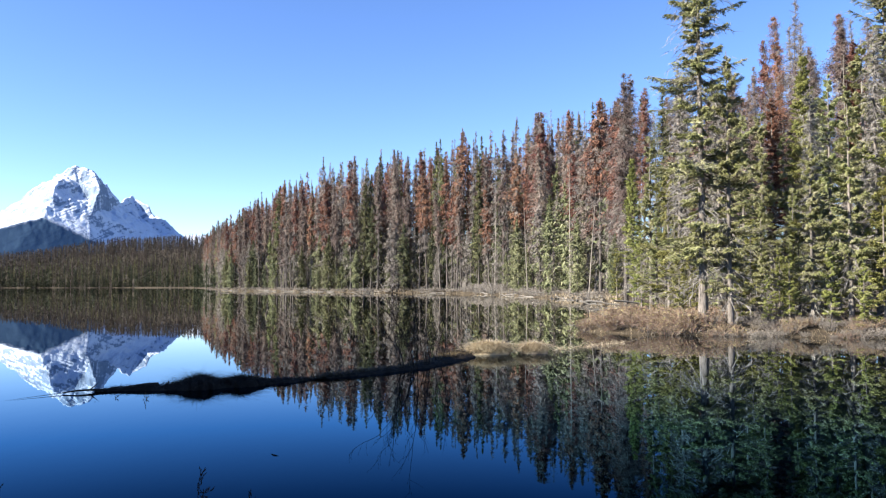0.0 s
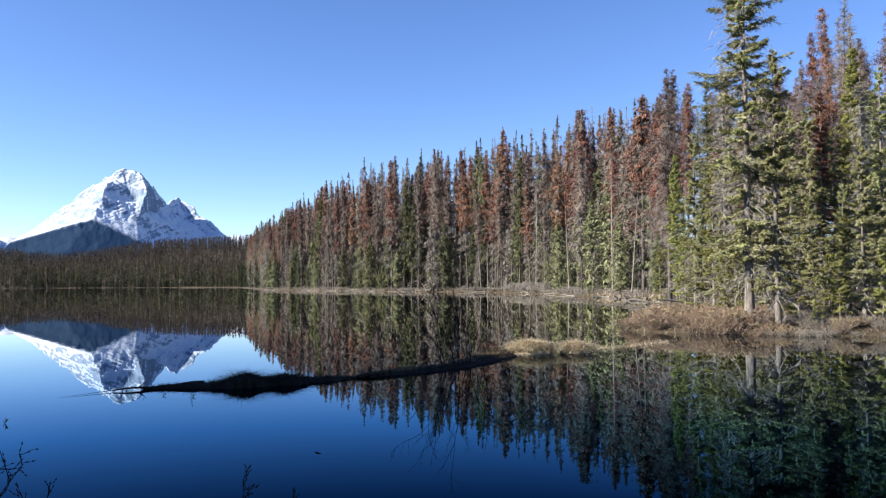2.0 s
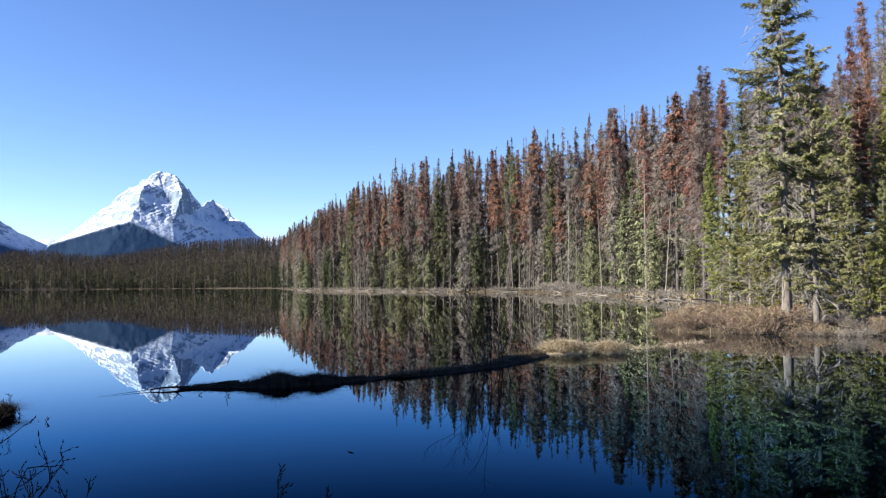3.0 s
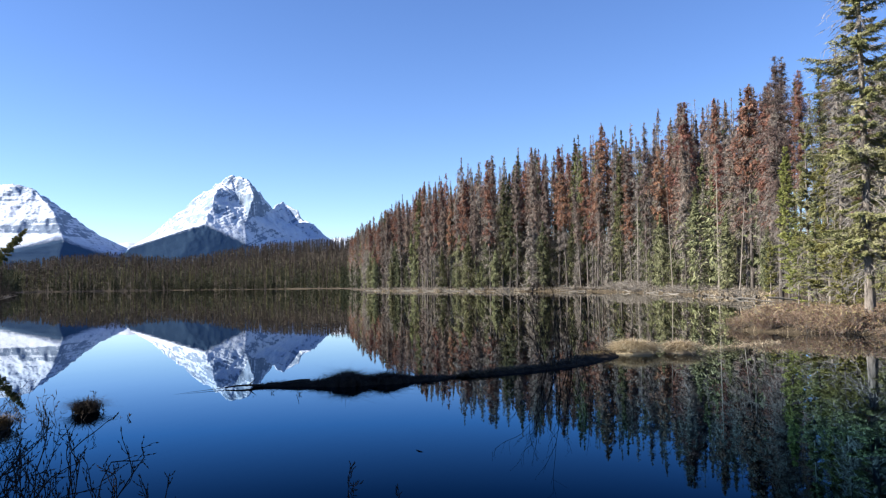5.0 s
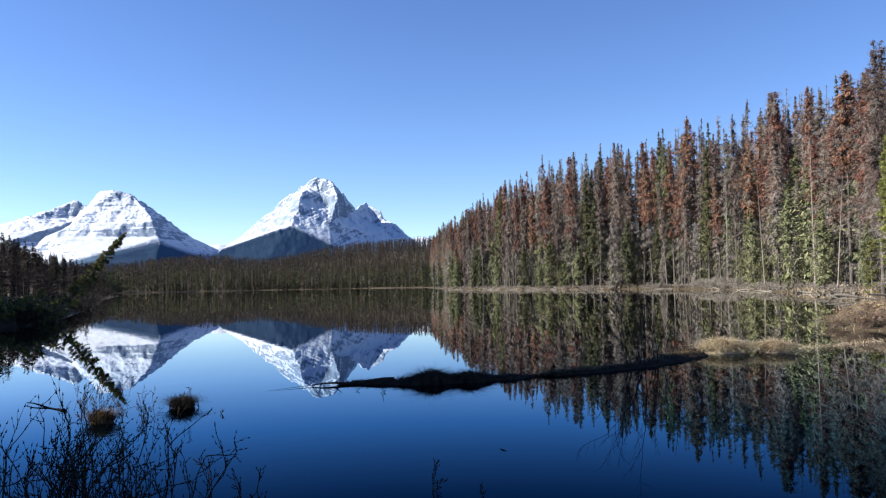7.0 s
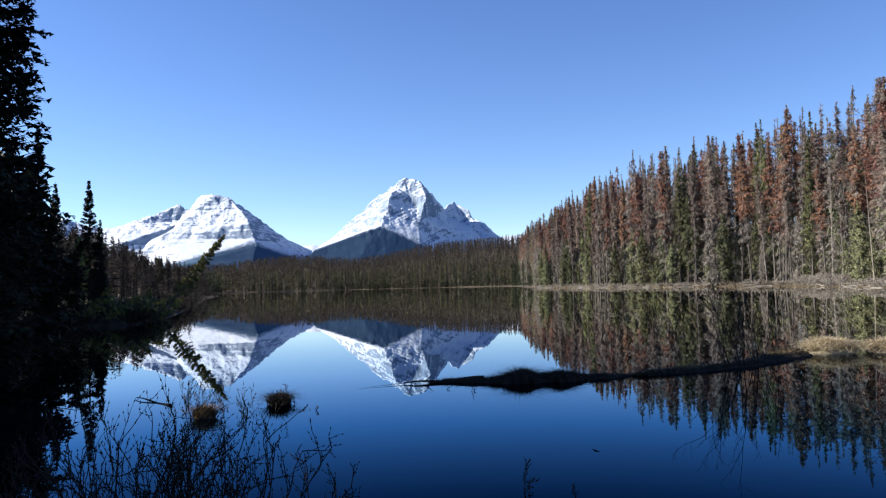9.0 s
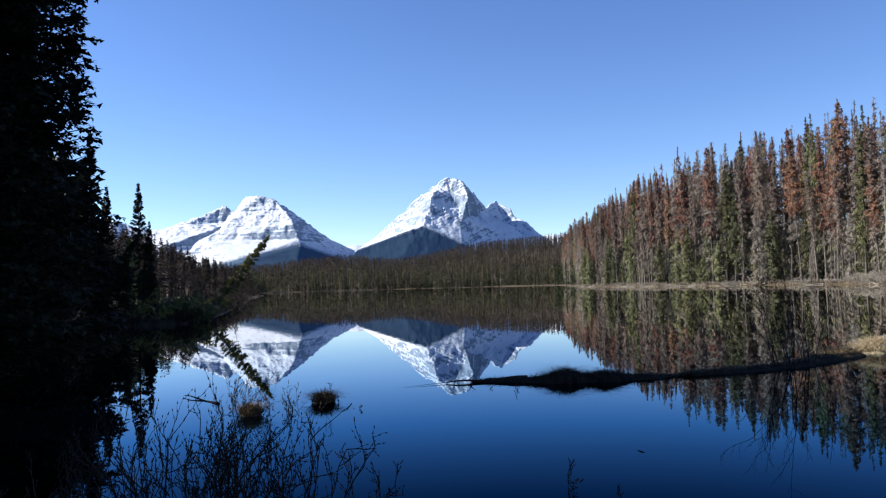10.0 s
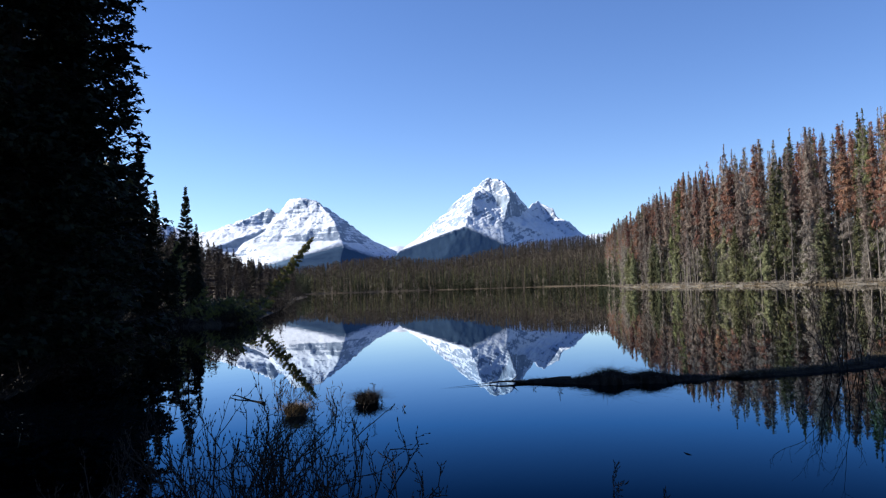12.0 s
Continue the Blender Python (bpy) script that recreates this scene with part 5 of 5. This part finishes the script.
def bare_stem(q, foot, way, length, r, geo, depth=0):
    """One twig with its side twigs and swollen buds."""
    n = 6
    pts = [np.array(foot, float)]
    d = unit(np.array(way, float))
    for k in range(n):
        d = unit(d + q.normal(0, 0.15, 3) + np.array([0, 0, 0.07]))
        pts.append(pts[-1] + d * length / n)
    tube(geo, pts, r * np.linspace(1, 0.4, n + 1), 4)
    if depth < 2:
        for k in range(2, n + 1):
            if q.random() < (0.97 if depth == 0 else 0.75):
                s = unit(d + q.normal(0, 0.6, 3) + np.array([0, 0, 0.25]))
                bare_stem(q, pts[k], s, length * q.uniform(0.22, 0.42), r * 0.55, geo, depth + 1)
    if depth:
        b = np.array([pts[-1], pts[3]])
        spikes(geo, b, b + d * 0.035 * (0.6 + length), np.full(2, 0.0055))


def bare_shrub(seed, az, d, h, stems, spread, label, r=0.0075, z=-0.15):
    q = rng_of(seed)
    x, y, _ = at(az, d)
    ob = new("bare_shrub")
    ob.matrix_basis = pose(x, y, 0)
    for k in range(stems):
        geo = Geo()
        a = q.random() * 2 * np.pi
        s = spread * q.random()
        bare_stem(q, (np.cos(a) * s * 0.4, np.sin(a) * s * 0.4, z), (np.cos(a) * s, np.sin(a) * s, 1.0), (h - z) * q.uniform(0.7, 1.05), r, geo)
        part("stem", geo, BARK_DARK, ob, "", True)
    return tagged(ob, label, "shrub", "bare shrubs at the waterline")


for k, (a, d, h, n) in enumerate([(49.5, 5.2, 0.72, 5), (47.0, 5.0, 0.85, 6), (44.8, 4.8, 0.80, 7), (42.5, 5.1, 0.74, 6), (40.5, 4.9, 0.85, 7), (38.6, 5.3, 0.78, 6), (36.6, 5.2, 0.72, 5), (45.5, 5.8, 0.62, 5), (51.5, 5.5, 0.55, 4), (41.5, 5.9, 0.5, 4), (53, 5.0, 0.6, 4)]):
    bare_shrub(600 + k, a, d, h * 0.92, n + 2, 0.42, "bare dark willow shrub with swollen buds at the water's edge")
bare_shrub(620, 31.3, 5.4, 0.36, 3, 0.4, "small bare willow shrub standing in the water")
bare_shrub(621, 16.6, 6.1, 0.15, 2, 0.3, "thin dark twigs standing in the water", 0.0025)
bare_shrub(622, 13.6, 5.9, 0.08, 1, 0.3, "thin dark twigs standing in the water", 0.0025)
bare_shrub(623, 37.1, 10.7, 0.28, 8, 0.9, "small bare shrub standing in the water", 0.004)
bare_shrub(624, 40.3, 10.3, 0.42, 12, 0.6, "small bare shrub standing in the water", 0.004)
bare_shrub(625, 33.4, 11.0, 0.10, 3, 1.0, "broken dark twig in the water", 0.005)
bare_shrub(626, 20.9, 11.7, 0.07, 3, 1.2, "broken dark twig in the water", 0.005)
bare_shrub(627, 1.85, 14.8, 1.9, 2, 0.04, "tall thin bare willow on the peat bar", 0.009)
bare_shrub(628, 2.6, 14.6, 1.4, 6, 0.3, "bare dark willow on the peat bar", 0.008)
bare_shrub(629, 0.9, 15.3, 1.2, 6, 0.35, "bare dark willow on the peat bar", 0.008)

g = Geo()
t = np.linspace(-1, 1, 6)
x, y, _ = at(12.15, 7.55)
tube(g, np.column_stack([x + 0.05 * t, y - 0.05 * t + 0.02 * t * t, 0.004 - 0.004 * t ** 2]), 0.006 * (1.1 - np.abs(t)), 5)
tagged(new("floating_twig", g.mesh("floating_twig", BARK_DARK, True)), "short curved twig floating on the lake", "twig")
g = Geo()
a, b = at(44.4, 12.7, 0.025), at(42.2, 11.7, 0.0)
t = np.linspace(0, 1, 6)[:, None]
tube(g, a + (b - a) * t + np.column_stack([np.zeros(6), np.zeros(6), 0.012 * np.sin(t[:, 0] * 7)]), 0.006 + 0.015 * t[:, 0], 7)
spikes(g, np.array([at(42.3, 11.75, -0.05)]), np.array([at(42.35, 11.75, 0.24)]), [0.008])
tagged(new("sunken_log", g.mesh("sunken_log", BARK_DARK, True)), "dark broken branch sticking out of the water", "log")

# bushes and fallen wood on the shaded bank
grow(GREENISH, 11, 7, (42.3, 45), (42, 50), "yellow-green bush under a leaning spruce", (0.7, 1.2), 0.1)
grow(GREENISH, 7, 6, (43, 49), (42, 52), "yellow-green bush on the shaded bank", (0.6, 1.2), 0.2)
for a, d, k, rx, ry in [(43.2, 45.2, 0.34, 48, 10), (43.9, 43.6, 0.42, 62, -20), (44.6, 43.2, 0.36, 30, 35), (45.2, 43.0, 0.40, 66, 12), (45.9, 42.8, 0.33, 50, -30), (46.6, 42.6, 0.38, 58, 20), (47.4, 42.9, 0.36, 35, -15), (48.3, 42.8, 0.40, 60, 5)]:
    stand(bushy, a, d, "fallen yellow-green spruce bough hanging over the water", 70 * d, k, (rx, ry))
for k, (a, d, s) in enumerate([(49.6, 43.5, 0.3), (51.2, 41.5, 0.34), (53, 33, 0.34), (55, 22.5, 0.32), (57, 19.5, 0.3), (59.5, 17.5, 0.3), (62, 15.8, 0.3), (48.2, 43.5, 0.25), (46.6, 43.2, 0.22), (53.6, 28, 0.32), (52.3, 37.5, 0.32)]):
    stand(SCREEN, a, d, "low dark spruce hanging over the water", 50 * k, s)

# brush along the shaded shore, its shade painted in as near-black colour
q = rng_of(120)
p = np.concatenate([scatter(121, 60000, 38.6, 47, 45, 330, 0.1, 5)[:70], scatter(125, 60000, 39.8, 44, 45, 120, 0.0, 5)[:70], scatter(123, 60000, 43, 68, 10, 48, -0.1, 1.6)[:110], scatter(124, 30000, 41, 52, 30, 62, 0.3, 12)[:40]])
g = Geo()
for x, y in p:
    k = q.uniform(0.6, 1.1) if math.hypot(x, y) < 60 else q.uniform(0.9, 1.8)
    m = pose(x, y, ground_at(x, y), 0, 0, q.random() * 360) @ Matrix.Diagonal((k * 1.3, k * 1.3, k, 1))
    kind = DIMBRUSH[q.integers(2)]
    g.join(kind.parts[0][1].moved(m))
    g.join(kind.parts[1][1].moved(m))
stuff("brush", g, DARK_SEDGE, "dark bare brush along the shaded shore", "brush")


def snag(seed, h, r):
    """A bare bleached trunk with broken stubs."""
    q = rng_of(seed)
    geo = trunk_of(seed, h, r, 7, 0.006)
    n = 26
    z = h * (0.25 + 0.7 * q.random(n))
    a = q.random(n) * 2 * np.pi
    b = np.column_stack([np.zeros(n), np.zeros(n), z])
    spikes(geo, b, b + np.column_stack([np.cos(a), np.sin(a), q.normal(-0.1, 0.3, n)]) * (0.15 + 0.5 * q.random((n, 1))), np.full(n, r * 0.16))
    return geo


SNAG = snag(130, 12.0, 0.07).mesh("snag", DRIFT, True)
for a, d, k, tilt in [(-27.5, 44, 1.05, 1), (-9.3, 88, 1.3, 0), (-6.2, 108, 1.2, 2), (-16.7, 44, 0.8, -2), (-3.8, 124, 1.3, -3), (-10.6, 76, 0.9, 7)]:
    x, y, _ = at(a, d)
    ob = new("snag", SNAG)
    ob.matrix_basis = pose(x, y, ground_at(x, y) - 0.1, 0, tilt, 30 * a) @ Matrix.Scale(k, 4)
    tagged(ob, "bare bleached trunk of a dead pine", "dead tree", "snags in the forest")
for a, d, z, rx, rz, k in [(-26.4, 29.5, 0.7, 25, 60, 0.5), (-25.6, 30.5, 0.5, -20, 140, 0.55), (-28.4, 29, 0.6, 30, 100, 0.45), (-23.0, 29, 0.4, -15, 30, 0.45), (-14.6, 48, 0.5, 12, 10, 0.8), (-12.6, 60, 0.6, -12, 170, 0.9), (-21.0, 28.4, 0.35, 10, 80, 0.4)]:
    x, y, _ = at(a, d)
    ob = new("driftwood_log", LOGS[int(-a) % 4])
    ob.matrix_basis = pose(x, y, max(ground_at(x, y), 0.0) + z * 0.15, 0, rx * 0.5, rz) @ Matrix.Scale(k, 4)
    tagged(ob, "grey fallen dead wood propped among the shrubs", "log", "fallen wood on the near bank")
